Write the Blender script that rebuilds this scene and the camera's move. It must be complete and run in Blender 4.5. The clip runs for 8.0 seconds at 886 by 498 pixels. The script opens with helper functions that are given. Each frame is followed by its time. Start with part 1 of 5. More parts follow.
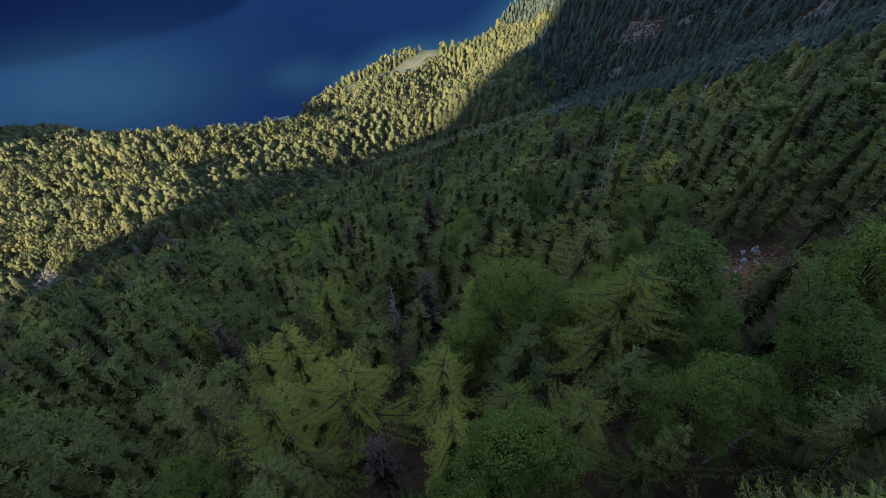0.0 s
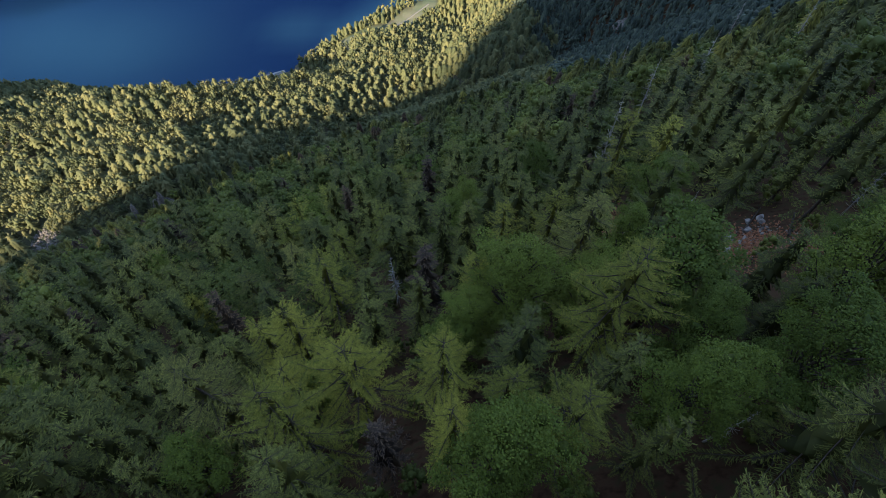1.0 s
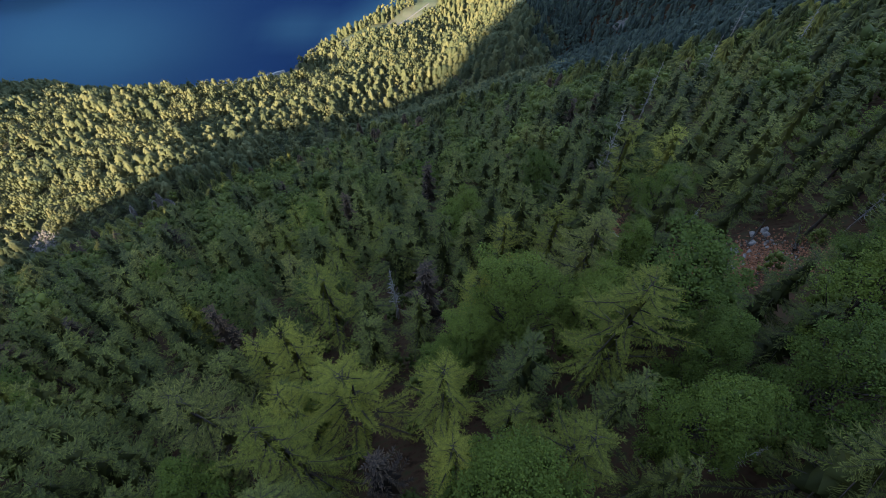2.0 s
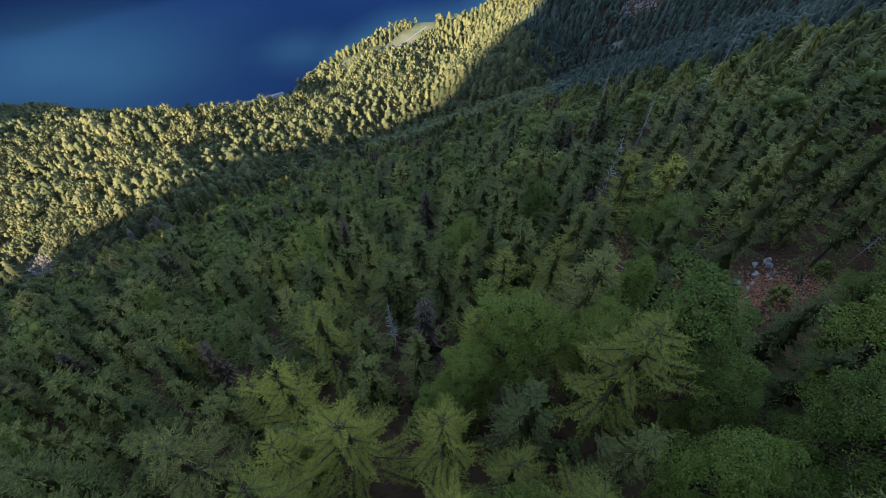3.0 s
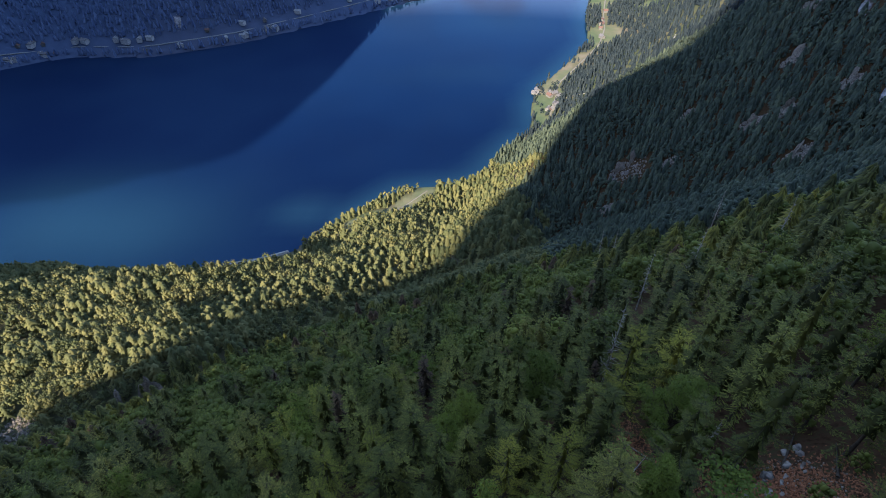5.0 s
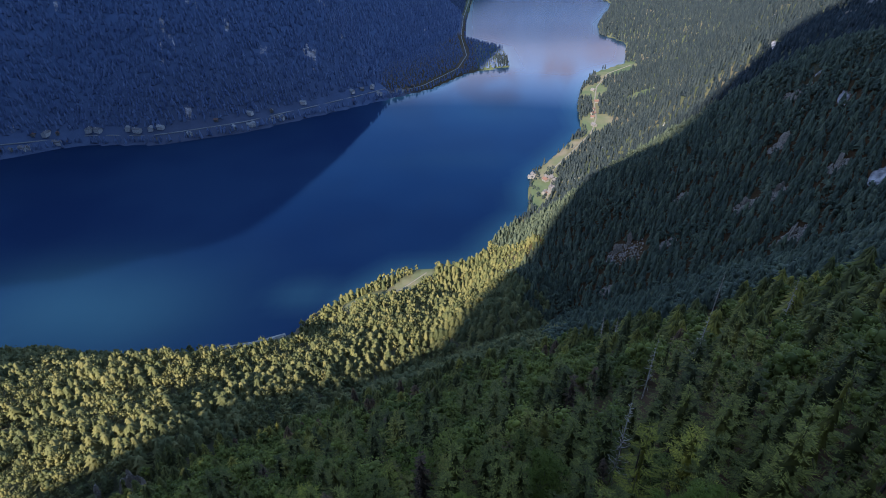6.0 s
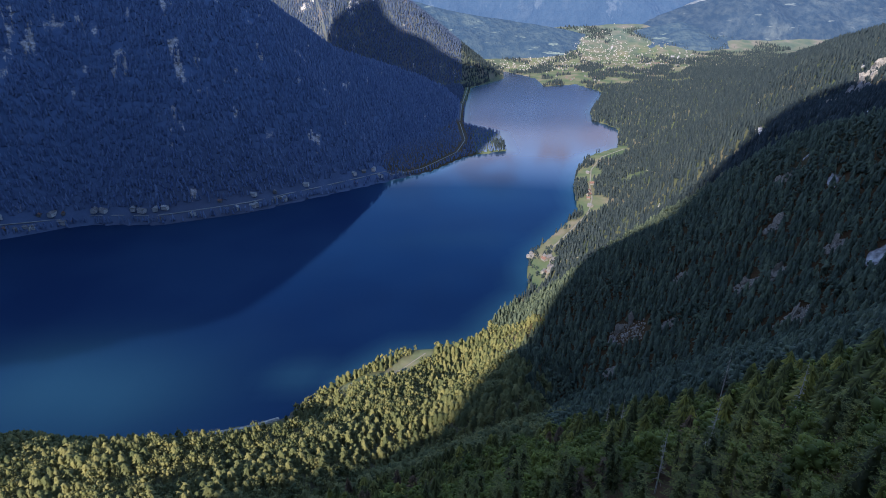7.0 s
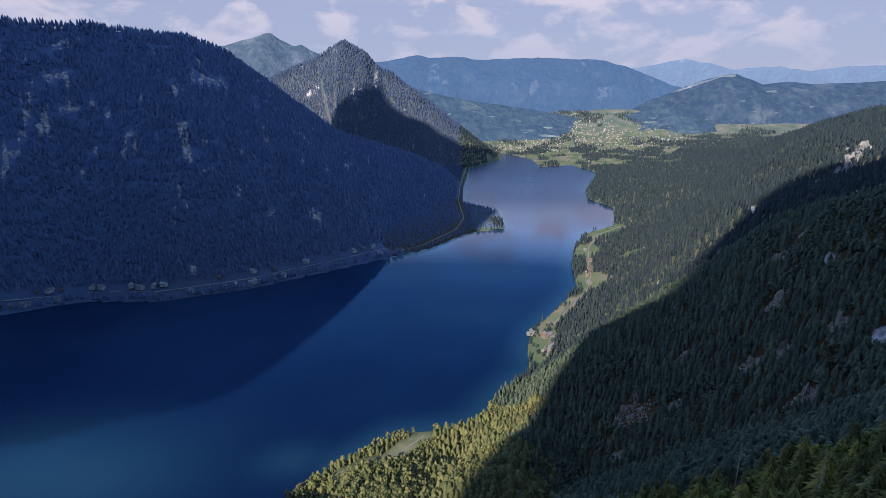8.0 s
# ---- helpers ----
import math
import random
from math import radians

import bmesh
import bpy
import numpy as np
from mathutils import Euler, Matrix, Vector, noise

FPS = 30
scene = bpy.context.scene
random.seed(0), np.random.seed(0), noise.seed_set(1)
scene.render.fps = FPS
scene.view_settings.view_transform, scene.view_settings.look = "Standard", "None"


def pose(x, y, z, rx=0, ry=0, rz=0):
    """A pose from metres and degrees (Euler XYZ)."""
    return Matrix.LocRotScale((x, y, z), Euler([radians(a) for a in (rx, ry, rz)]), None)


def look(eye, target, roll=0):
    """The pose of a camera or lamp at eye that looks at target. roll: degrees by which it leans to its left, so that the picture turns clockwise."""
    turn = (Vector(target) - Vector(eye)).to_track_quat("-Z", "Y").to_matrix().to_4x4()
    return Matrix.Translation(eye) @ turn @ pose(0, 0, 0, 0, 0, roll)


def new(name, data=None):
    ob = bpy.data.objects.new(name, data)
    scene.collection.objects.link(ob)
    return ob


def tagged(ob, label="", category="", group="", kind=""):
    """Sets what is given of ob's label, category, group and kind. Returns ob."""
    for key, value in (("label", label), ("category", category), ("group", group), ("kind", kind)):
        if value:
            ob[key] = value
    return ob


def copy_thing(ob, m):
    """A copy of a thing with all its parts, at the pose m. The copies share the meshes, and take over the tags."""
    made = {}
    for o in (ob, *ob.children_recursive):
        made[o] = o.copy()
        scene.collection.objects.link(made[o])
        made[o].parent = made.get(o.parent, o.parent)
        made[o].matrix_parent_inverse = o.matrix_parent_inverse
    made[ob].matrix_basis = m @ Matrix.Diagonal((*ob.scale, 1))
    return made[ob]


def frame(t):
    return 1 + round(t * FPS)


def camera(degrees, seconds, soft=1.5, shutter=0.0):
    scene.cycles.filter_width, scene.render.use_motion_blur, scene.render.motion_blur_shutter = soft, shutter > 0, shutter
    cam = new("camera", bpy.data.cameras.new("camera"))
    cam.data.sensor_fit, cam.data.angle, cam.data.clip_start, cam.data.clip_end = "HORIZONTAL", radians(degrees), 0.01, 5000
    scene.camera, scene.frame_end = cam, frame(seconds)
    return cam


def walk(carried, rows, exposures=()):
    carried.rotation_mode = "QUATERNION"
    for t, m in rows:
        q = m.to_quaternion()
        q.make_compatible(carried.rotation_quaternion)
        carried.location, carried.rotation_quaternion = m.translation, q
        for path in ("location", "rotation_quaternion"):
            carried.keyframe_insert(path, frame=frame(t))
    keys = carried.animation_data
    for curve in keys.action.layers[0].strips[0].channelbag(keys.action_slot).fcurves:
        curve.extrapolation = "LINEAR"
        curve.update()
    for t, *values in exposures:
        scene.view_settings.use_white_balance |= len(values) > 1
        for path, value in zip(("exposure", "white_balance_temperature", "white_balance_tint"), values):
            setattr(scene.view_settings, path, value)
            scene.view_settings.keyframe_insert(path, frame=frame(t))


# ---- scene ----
cam = camera(77.7, 8.0, soft=0.7)
PATH = [
    (0, (-0.08, -11.064, 449.865), (-0.098, -9.905, 448.235), -0.2),
    (0.5, (-0.079, -9.998, 449.904), (-0.096, -8.906, 448.228), -0.3),
    (1, (-0.141, -8.781, 449.956), (-0.156, -7.755, 448.239), -0.3),
    (1.5, (-0.189, -7.658, 449.992), (-0.201, -6.634, 448.274), -0.2),
    (1.7, (-0.196, -7.179, 449.999), (-0.211, -6.158, 448.279), -0.2),
    (3, (-0.249, -4.102, 450.159), (-0.259, -3.024, 448.474), -0.3),
    (3.5, (-0.204, -2.979, 450.112), (-0.214, -1.792, 448.502), -0.3),
    (4, (-0.177, -1.839, 450.03), (-0.184, -0.539, 448.511), -0.1),
    (4.5, (-0.071, -0.694, 449.958), (-0.08, 0.706, 448.53), -0.2),
    (4.7, (0.0, -0.214, 449.945), (-0.012, 1.224, 448.555), -0.3),
    (5.8, (0.465, 2.556, 449.819), (0.456, 4.198, 448.678), -0.4),
    (6, (0.499, 3.052, 449.81), (0.49, 4.726, 448.715), -0.4),
    (6.5, (0.426, 4.259, 449.779), (0.42, 6.004, 448.802), -0.4),
    (7, (0.318, 5.345, 449.748), (0.313, 7.157, 448.902), -0.3),
    (7.5, (0.172, 6.306, 449.709), (0.17, 8.173, 448.99), -0.3),
    (8, (-0.01, 7.212, 449.675), (-0.01, 9.124, 449.088), -0.2),
]
walk(cam, [(t, look(eye, target, roll)) for t, eye, target, roll in PATH], exposures=[(0.0, 2.28, 6500, 10), (1.7, 2.6, 6500, 10), (3.5, 2.66, 6500, 10), (4.7, 2.4, 6420, 10), (6.0, 2.13, 6180, 10), (7.0, 1.95, 6040, 10), (8.0, 1.65, 5970, 10)])

# ---- light: low sun from behind on the left, blue sky with cumulus ----
SUN_EL, SUN_X, SUN_Y = 31.0, 0.3907, 0.9205     # elevation; light travels along (SUN_X, SUN_Y) in plan
sun_dir = Vector((SUN_X, SUN_Y, 0.0)).normalized() * math.cos(radians(SUN_EL)) + Vector((0, 0, -math.sin(radians(SUN_EL))))
sun = new("sun", bpy.data.lights.new("sun", "SUN"))
sun.data.energy, sun.data.angle, sun.data.color = 3.4, radians(0.5), (1.0, 0.91, 0.76)
sun.matrix_world = look((0, 0, 3000), Vector((0, 0, 3000)) + sun_dir)

world = bpy.data.worlds.new("world")
scene.world = world
world.use_nodes = True
wn, wl = world.node_tree.nodes, world.node_tree.links
bg = wn["Background"]
sky = wn.new("ShaderNodeTexSky")
sky.sky_type, sky.sun_disc = "NISHITA", False
sky.sun_elevation, sky.sun_rotation = radians(SUN_EL), math.atan2(-SUN_X, -SUN_Y)
sky.altitude, sky.air_density, sky.dust_density, sky.ozone_density = 900, 1.0, 0.4, 3.0
coord = wn.new("ShaderNodeTexCoord")
stretch = wn.new("ShaderNodeMapping")
stretch.inputs["Scale"].default_value = (4.0, 4.0, 8.0)
puffs = wn.new("ShaderNodeTexNoise")
puffs.inputs["Scale"].default_value, puffs.inputs["Detail"].default_value, puffs.inputs["Roughness"].default_value = 2.6, 9, 0.56
puffs.inputs["Distortion"].default_value = 0.25
ramp = wn.new("ShaderNodeValToRGB")
ramp.color_ramp.elements[0].position, ramp.color_ramp.elements[1].position = 0.47, 0.60
split = wn.new("ShaderNodeSeparateXYZ")
band = wn.new("ShaderNodeValToRGB")
band.color_ramp.elements[0].position, band.color_ramp.elements[1].position = 0.03, 0.34
band.color_ramp.elements[0].color, band.color_ramp.elements[1].color = (0.3, 0.3, 0.3, 1), (0.16, 0.16, 0.16, 1)
for height_, share in ((0.10, 0.55), (0.16, 1.0), (0.26, 1.0)):
    band.color_ramp.elements.new(height_).color = (share, share, share, 1)
cover = wn.new("ShaderNodeMath")
cover.operation = "MULTIPLY"
mixer = wn.new("ShaderNodeMix")
mixer.data_type = "RGBA"
mixer.inputs["B"].default_value = (1.75, 1.52, 1.62, 1)
wl.new(coord.outputs["Generated"], stretch.inputs["Vector"])
wl.new(stretch.outputs["Vector"], puffs.inputs["Vector"])
wl.new(puffs.outputs["Fac"], ramp.inputs["Fac"])
wl.new(coord.outputs["Generated"], split.inputs["Vector"])
wl.new(split.outputs["Z"], band.inputs["Fac"])
wl.new(ramp.outputs["Color"], cover.inputs[0])
wl.new(band.outputs["Color"], cover.inputs[1])
wl.new(cover.outputs["Value"], mixer.inputs["Factor"])
haze = wn.new("ShaderNodeMapRange")
for slot, value in (("From Min", 0.20), ("From Max", 0.30), ("To Min", 0.98), ("To Max", 0.0)):
    haze.inputs[slot].default_value = value
veil = wn.new("ShaderNodeMix")
veil.data_type = "RGBA"
# pale haze low down, a rosy bank of cloud above it
bank = wn.new("ShaderNodeValToRGB")
bank.color_ramp.elements[0].position, bank.color_ramp.elements[1].position = 0.12, 0.18
bank.color_ramp.elements[0].color, bank.color_ramp.elements[1].color = (0.80, 0.83, 1.15, 1), (1.45, 1.28, 1.34, 1)
wl.new(split.outputs["Z"], bank.inputs["Fac"])
wl.new(bank.outputs["Color"], veil.inputs["B"])
wl.new(split.outputs["Z"], haze.inputs["Value"])
wl.new(haze.outputs["Result"], veil.inputs["Factor"])
wl.new(sky.outputs["Color"], veil.inputs["A"])
wl.new(veil.outputs["Result"], mixer.inputs["A"])
wl.new(mixer.outputs["Result"], bg.inputs["Color"])
bg.inputs["Strength"].default_value = 0.15


# ---- materials ----
def material(name, rough=0.8, spec=0.3):
    m = bpy.data.materials.new(name)
    m.use_nodes = True
    p = m.node_tree.nodes["Principled BSDF"]
    p.inputs["Roughness"].default_value = rough
    p.inputs["Specular IOR Level"].default_value = spec
    return m, m.node_tree.nodes, m.node_tree.links, p


def noise_node(n, l, scale, detail=4.0, rough=0.55, vector=None):
    t = n.new("ShaderNodeTexNoise")
    t.inputs["Scale"].default_value, t.inputs["Detail"].default_value, t.inputs["Roughness"].default_value = scale, detail, rough
    if vector is None:
        g = n.new("ShaderNodeNewGeometry")
        vector = g.outputs["Position"]
    l.new(vector, t.inputs["Vector"])
    return t


def ramp_node(n, l, value, stops):
    r = n.new("ShaderNodeValToRGB")
    while len(r.color_ramp.elements) < len(stops):
        r.color_ramp.elements.new(0.5)
    for e, (at, col) in zip(r.color_ramp.elements, stops):
        e.position, e.color = at, (*col, 1)
    l.new(value, r.inputs["Fac"])
    return r


def mix_node(n, l, fac, a, b, blend="MIX"):
    m = n.new("ShaderNodeMix")
    m.data_type, m.blend_type = "RGBA", blend
    for slot, v in (("Factor", fac), ("A", a), ("B", b)):
        if isinstance(v, (int, float)):
            m.inputs[slot].default_value = v
        elif isinstance(v, tuple):
            m.inputs[slot].default_value = (*v, 1)
        else:
            l.new(v, m.inputs[slot])
    return m.outputs["Result"]


def bump_node(n, l, p, height, strength, distance):
    b = n.new("ShaderNodeBump")
    b.inputs["Strength"].default_value, b.inputs["Distance"].default_value = strength, distance
    l.new(height, b.inputs["Height"])
    l.new(b.outputs["Normal"], p.inputs["Normal"])


def foliage(name, dark, mid, light, translucent=0.22, contrast=1.0):
    """Leaves or needles: colour varies from tree to tree and from spray to spray, and lets some light through."""
    m, n, l, p = material(name, 0.62, 0.12)
    info, geo = n.new("ShaderNodeObjectInfo"), n.new("ShaderNodeNewGeometry")
    tint = n.new("ShaderNodeAttribute")
    tint.attribute_name = "tint"
    add = n.new("ShaderNodeMath")
    add.operation = "ADD"
    l.new(info.outputs["Random"], add.inputs[0])
    l.new(tint.outputs["Fac"], add.inputs[1])
    wrap = n.new("ShaderNodeMath")
    wrap.operation = "FRACT"
    l.new(add.outputs[0], wrap.inputs[0])
    tree = ramp_node(n, l, wrap.outputs[0], [(0.0, dark), (0.5, mid), (1.0, light)])
    spray = ramp_node(n, l, geo.outputs["Random Per Island"], [(0.0, (1 - 0.40 * contrast, 1 - 0.37 * contrast, 1 - 0.40 * contrast)), (0.55, (0.97, 0.97, 0.97)), (1.0, (1 + 0.45 * contrast, 1 + 0.40 * contrast, 1 + 0.12 * contrast))])
    colour = mix_node(n, l, 1.0, tree.outputs["Color"], spray.outputs["Color"], "MULTIPLY")
    # painted light: sprays and crowns darker inside, lighter at tips and tops
    growth_light = n.new("ShaderNodeAttribute")
    growth_light.attribute_name = "growth_light"
    growth_shading = ramp_node(n, l, growth_light.outputs["Fac"], [(0.0, (1 - 0.52 * contrast, 1 - 0.52 * contrast, 1 - 0.54 * contrast)), (0.5, (1.0, 1.0, 1.0)), (1.0, (1 + 0.55 * contrast, 1 + 0.50 * contrast, 1 + 0.25 * contrast))])
    colour = mix_node(n, l, 1.0, colour, growth_shading.outputs["Color"], "MULTIPLY")
    l.new(colour, p.inputs["Base Color"])
    tr = n.new("ShaderNodeBsdfTranslucent")
    l.new(colour, tr.inputs["Color"])
    mx = n.new("ShaderNodeMixShader")
    mx.inputs["Fac"].default_value = translucent
    l.new(p.outputs["BSDF"], mx.inputs[1])
    l.new(tr.outputs["BSDF"], mx.inputs[2])
    l.new(mx.outputs["Shader"], n["Material Output"].inputs["Surface"])
    return m


spruce_green = foliage("spruce_needles", (0.063, 0.067, 0.018), (0.100, 0.102, 0.025), (0.156, 0.150, 0.034))
# needles of the far mountain, tinted blue: haze put into the colour
hazed_spruce = foliage("hazed_needles", (0.063, 0.090, 0.172), (0.080, 0.111, 0.199), (0.100, 0.133, 0.221), 0.22, 0.2)
# spur foliage, brightened so that the colour carries part of the sunlight
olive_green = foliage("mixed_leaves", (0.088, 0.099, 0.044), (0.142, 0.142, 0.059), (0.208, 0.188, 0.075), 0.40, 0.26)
# shore, flank and far needles are shifted to blue, in place of haze
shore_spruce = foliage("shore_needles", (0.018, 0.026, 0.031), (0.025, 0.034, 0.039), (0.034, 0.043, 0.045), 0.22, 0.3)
# flank needles, kept darker than the spur's: shade is partly in the colour
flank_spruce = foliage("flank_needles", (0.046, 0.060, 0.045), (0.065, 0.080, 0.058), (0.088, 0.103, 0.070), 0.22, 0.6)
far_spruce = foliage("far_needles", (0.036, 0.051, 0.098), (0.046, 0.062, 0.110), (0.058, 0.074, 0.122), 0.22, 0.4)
# darker copies of the near foliage: shade down the slope put into colour
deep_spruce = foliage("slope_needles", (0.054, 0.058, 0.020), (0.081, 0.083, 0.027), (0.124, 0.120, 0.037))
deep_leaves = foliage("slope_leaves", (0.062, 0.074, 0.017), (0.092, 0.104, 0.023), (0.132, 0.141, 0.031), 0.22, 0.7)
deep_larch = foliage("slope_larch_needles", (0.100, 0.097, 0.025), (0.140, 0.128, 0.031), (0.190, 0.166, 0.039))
larch_green = foliage("larch_needles", (0.135, 0.132, 0.022), (0.190, 0.178, 0.028), (0.262, 0.230, 0.035))
beech_green = foliage("beech_leaves", (0.068, 0.088, 0.014), (0.098, 0.121, 0.018), (0.138, 0.158, 0.025), 0.22, 0.6)
dry_brown = foliage("dry_needles", (0.075, 0.050, 0.034), (0.095, 0.062, 0.040), (0.120, 0.074, 0.044))

bark, bn, bl_, bp = material("bark", 0.9, 0.2)
bnoise = noise_node(bn, bl_, 3.0)
bl_.new(ramp_node(bn, bl_, bnoise.outputs["Fac"], [(0.3, (0.034, 0.024, 0.016)), (0.7, (0.085, 0.064, 0.046))]).outputs["Color"], bp.inputs["Base Color"])
grey_wood, gn, gl, gp = material("weathered_wood", 0.85, 0.2)
gnoise = noise_node(gn, gl, 2.0)
gl.new(ramp_node(gn, gl, gnoise.outputs["Fac"], [(0.3, (0.20, 0.165, 0.13)), (0.7, (0.42, 0.36, 0.30))]).outputs["Color"], gp.inputs["Base Color"])

# ground: forest floor, meadow, rock and bare soil by the land cover
ground_mat, n, l, p = material("ground_cover", 0.95, 0.04)
cov = n.new("ShaderNodeAttribute")
cov.attribute_name = "land"
parts = n.new("ShaderNodeSeparateColor")
l.new(cov.outputs["Color"], parts.inputs["Color"])
fine, wide = noise_node(n, l, 0.9, 6), noise_node(n, l, 0.035, 5)
floor_c = ramp_node(n, l, fine.outputs["Fac"], [(0.30, (0.024, 0.013, 0.007)), (0.50, (0.060, 0.032, 0.017)), (0.62, (0.046, 0.036, 0.016)), (0.74, (0.032, 0.036, 0.013))]).outputs["Color"]
# wooded ground, its blue painted in for haze
hazy_wood_c = ramp_node(n, l, wide.outputs["Fac"], [(0.35, (0.052, 0.077, 0.135)), (0.65, (0.070, 0.099, 0.168))]).outputs["Color"]
mead = noise_node(n, l, 0.012, 4)
mead_c = ramp_node(n, l, mead.outputs["Fac"], [(0.34, (0.055, 0.075, 0.040)), (0.46, (0.080, 0.096, 0.051)), (0.56, (0.110, 0.108, 0.063)), (0.66, (0.150, 0.125, 0.087))]).outputs["Color"]
stone = noise_node(n, l, 0.12, 8, 0.65)
stone_c = ramp_node(n, l, stone.outputs["Fac"], [(0.36, (0.09, 0.082, 0.082)), (0.50, (0.24, 0.215, 0.21)), (0.64, (0.42, 0.38, 0.37))]).outputs["Color"]
c = mix_node(n, l, parts.outputs["Blue"], floor_c, hazy_wood_c)
c = mix_node(n, l, parts.outputs["Red"], c, mead_c)
ragged = noise_node(n, l, 0.10, 10, 0.74)
much = n.new("ShaderNodeMath")
much.operation = "MULTIPLY_ADD"
l.new(parts.outputs["Green"], much.inputs[0])
much.inputs[1].default_value = 0.62
l.new(ragged.outputs["Fac"], much.inputs[2])
bare_rock = ramp_node(n, l, much.outputs[0], [(0.80, (0, 0, 0)), (0.90, (1, 1, 1))]).outputs["Color"]
c = mix_node(n, l, bare_rock, c, stone_c)
l.new(c, p.inputs["Base Color"])
bump_node(n, l, p, wide.outputs["Fac"], 0.5, 4.0)

water_mat, n, l, p = material("lake_water", 0.05, 0.5)
deep = noise_node(n, l, 0.0028, 2)
depth = n.new("ShaderNodeAttribute")
depth.attribute_name = "shallow_sunlit"
blue = ramp_node(n, l, deep.outputs["Fac"], [(0.40, (0.024, 0.049, 0.124)), (0.60, (0.033, 0.069, 0.150))]).outputs["Color"]
# deep water's skylight; the normal is bent away from the sun to hide shadows
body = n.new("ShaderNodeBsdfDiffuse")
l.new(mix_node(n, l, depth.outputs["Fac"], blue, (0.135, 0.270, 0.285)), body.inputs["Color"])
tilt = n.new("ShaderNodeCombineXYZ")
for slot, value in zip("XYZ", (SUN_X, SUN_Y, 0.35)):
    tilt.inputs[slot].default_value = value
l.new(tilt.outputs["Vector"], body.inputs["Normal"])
# mirror of the sky: calm near by, a breeze on the far end
mirror = n.new("ShaderNodeBsdfGlossy")
place = n.new("ShaderNodeNewGeometry")
where = n.new("ShaderNodeSeparateXYZ")
l.new(place.outputs["Position"], where.inputs["Vector"])
breeze = n.new("ShaderNodeMapRange")
for slot, value in (("From Min", 1500.0), ("From Max", 2400.0), ("To Min", 0.04), ("To Max", 0.20)):
    breeze.inputs[slot].default_value = value
l.new(where.outputs["Y"], breeze.inputs["Value"])
l.new(breeze.outputs["Result"], mirror.inputs["Roughness"])
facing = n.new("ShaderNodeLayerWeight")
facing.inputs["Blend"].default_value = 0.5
# mirror tint by view angle paints in the edge of the cloud reflection
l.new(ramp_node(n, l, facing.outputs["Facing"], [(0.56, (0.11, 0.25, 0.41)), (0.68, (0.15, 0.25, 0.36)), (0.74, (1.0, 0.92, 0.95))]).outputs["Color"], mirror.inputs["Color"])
ripple = noise_node(n, l, 0.35, 3)
bump = n.new("ShaderNodeBump")
bump.inputs["Strength"].default_value, bump.inputs["Distance"].default_value = 0.05, 0.5
l.new(ripple.outputs["Fac"], bump.inputs["Height"])
l.new(bump.outputs["Normal"], mirror.inputs["Normal"])
fresnel = n.new("ShaderNodeFresnel")
fresnel.inputs["IOR"].default_value = 1.33
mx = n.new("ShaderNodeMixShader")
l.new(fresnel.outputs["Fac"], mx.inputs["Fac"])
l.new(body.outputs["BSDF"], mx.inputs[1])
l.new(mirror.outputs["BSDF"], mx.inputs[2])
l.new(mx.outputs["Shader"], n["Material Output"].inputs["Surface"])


def far_material(name, dark, pale, haze_glow, flat=3.5, bare=0.635, air=(0.15, 0.27, 0.55)):
    """A far mountain whose own surface glows blue, standing in for haze in the air before it."""
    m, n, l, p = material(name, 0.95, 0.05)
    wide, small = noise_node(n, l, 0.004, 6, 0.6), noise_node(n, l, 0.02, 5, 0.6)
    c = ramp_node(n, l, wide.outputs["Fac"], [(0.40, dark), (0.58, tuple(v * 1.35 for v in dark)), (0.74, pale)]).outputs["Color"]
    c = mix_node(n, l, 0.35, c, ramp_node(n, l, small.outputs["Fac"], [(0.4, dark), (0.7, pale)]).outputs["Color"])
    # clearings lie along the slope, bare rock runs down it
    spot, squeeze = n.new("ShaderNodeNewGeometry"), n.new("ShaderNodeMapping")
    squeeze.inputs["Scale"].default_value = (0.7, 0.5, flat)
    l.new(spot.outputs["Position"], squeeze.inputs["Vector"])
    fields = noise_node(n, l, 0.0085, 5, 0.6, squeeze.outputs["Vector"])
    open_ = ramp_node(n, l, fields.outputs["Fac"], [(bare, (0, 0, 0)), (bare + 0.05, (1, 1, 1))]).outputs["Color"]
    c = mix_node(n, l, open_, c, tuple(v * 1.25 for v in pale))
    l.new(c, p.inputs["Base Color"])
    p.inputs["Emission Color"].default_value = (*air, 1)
    p.inputs["Emission Strength"].default_value = haze_glow
    bump_node(n, l, p, small.outputs["Fac"], 1.0, 40.0)
    return m


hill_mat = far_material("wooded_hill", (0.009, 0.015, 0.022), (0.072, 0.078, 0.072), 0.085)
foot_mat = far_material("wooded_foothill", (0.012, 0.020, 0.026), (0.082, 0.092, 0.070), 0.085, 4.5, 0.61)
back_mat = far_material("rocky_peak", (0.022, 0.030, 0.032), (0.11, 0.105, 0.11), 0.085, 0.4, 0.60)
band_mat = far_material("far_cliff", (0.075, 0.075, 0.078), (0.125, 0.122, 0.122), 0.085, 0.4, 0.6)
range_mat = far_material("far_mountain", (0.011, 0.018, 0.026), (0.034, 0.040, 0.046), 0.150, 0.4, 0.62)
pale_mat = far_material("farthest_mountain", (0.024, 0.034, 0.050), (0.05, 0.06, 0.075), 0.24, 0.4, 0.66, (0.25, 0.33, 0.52))


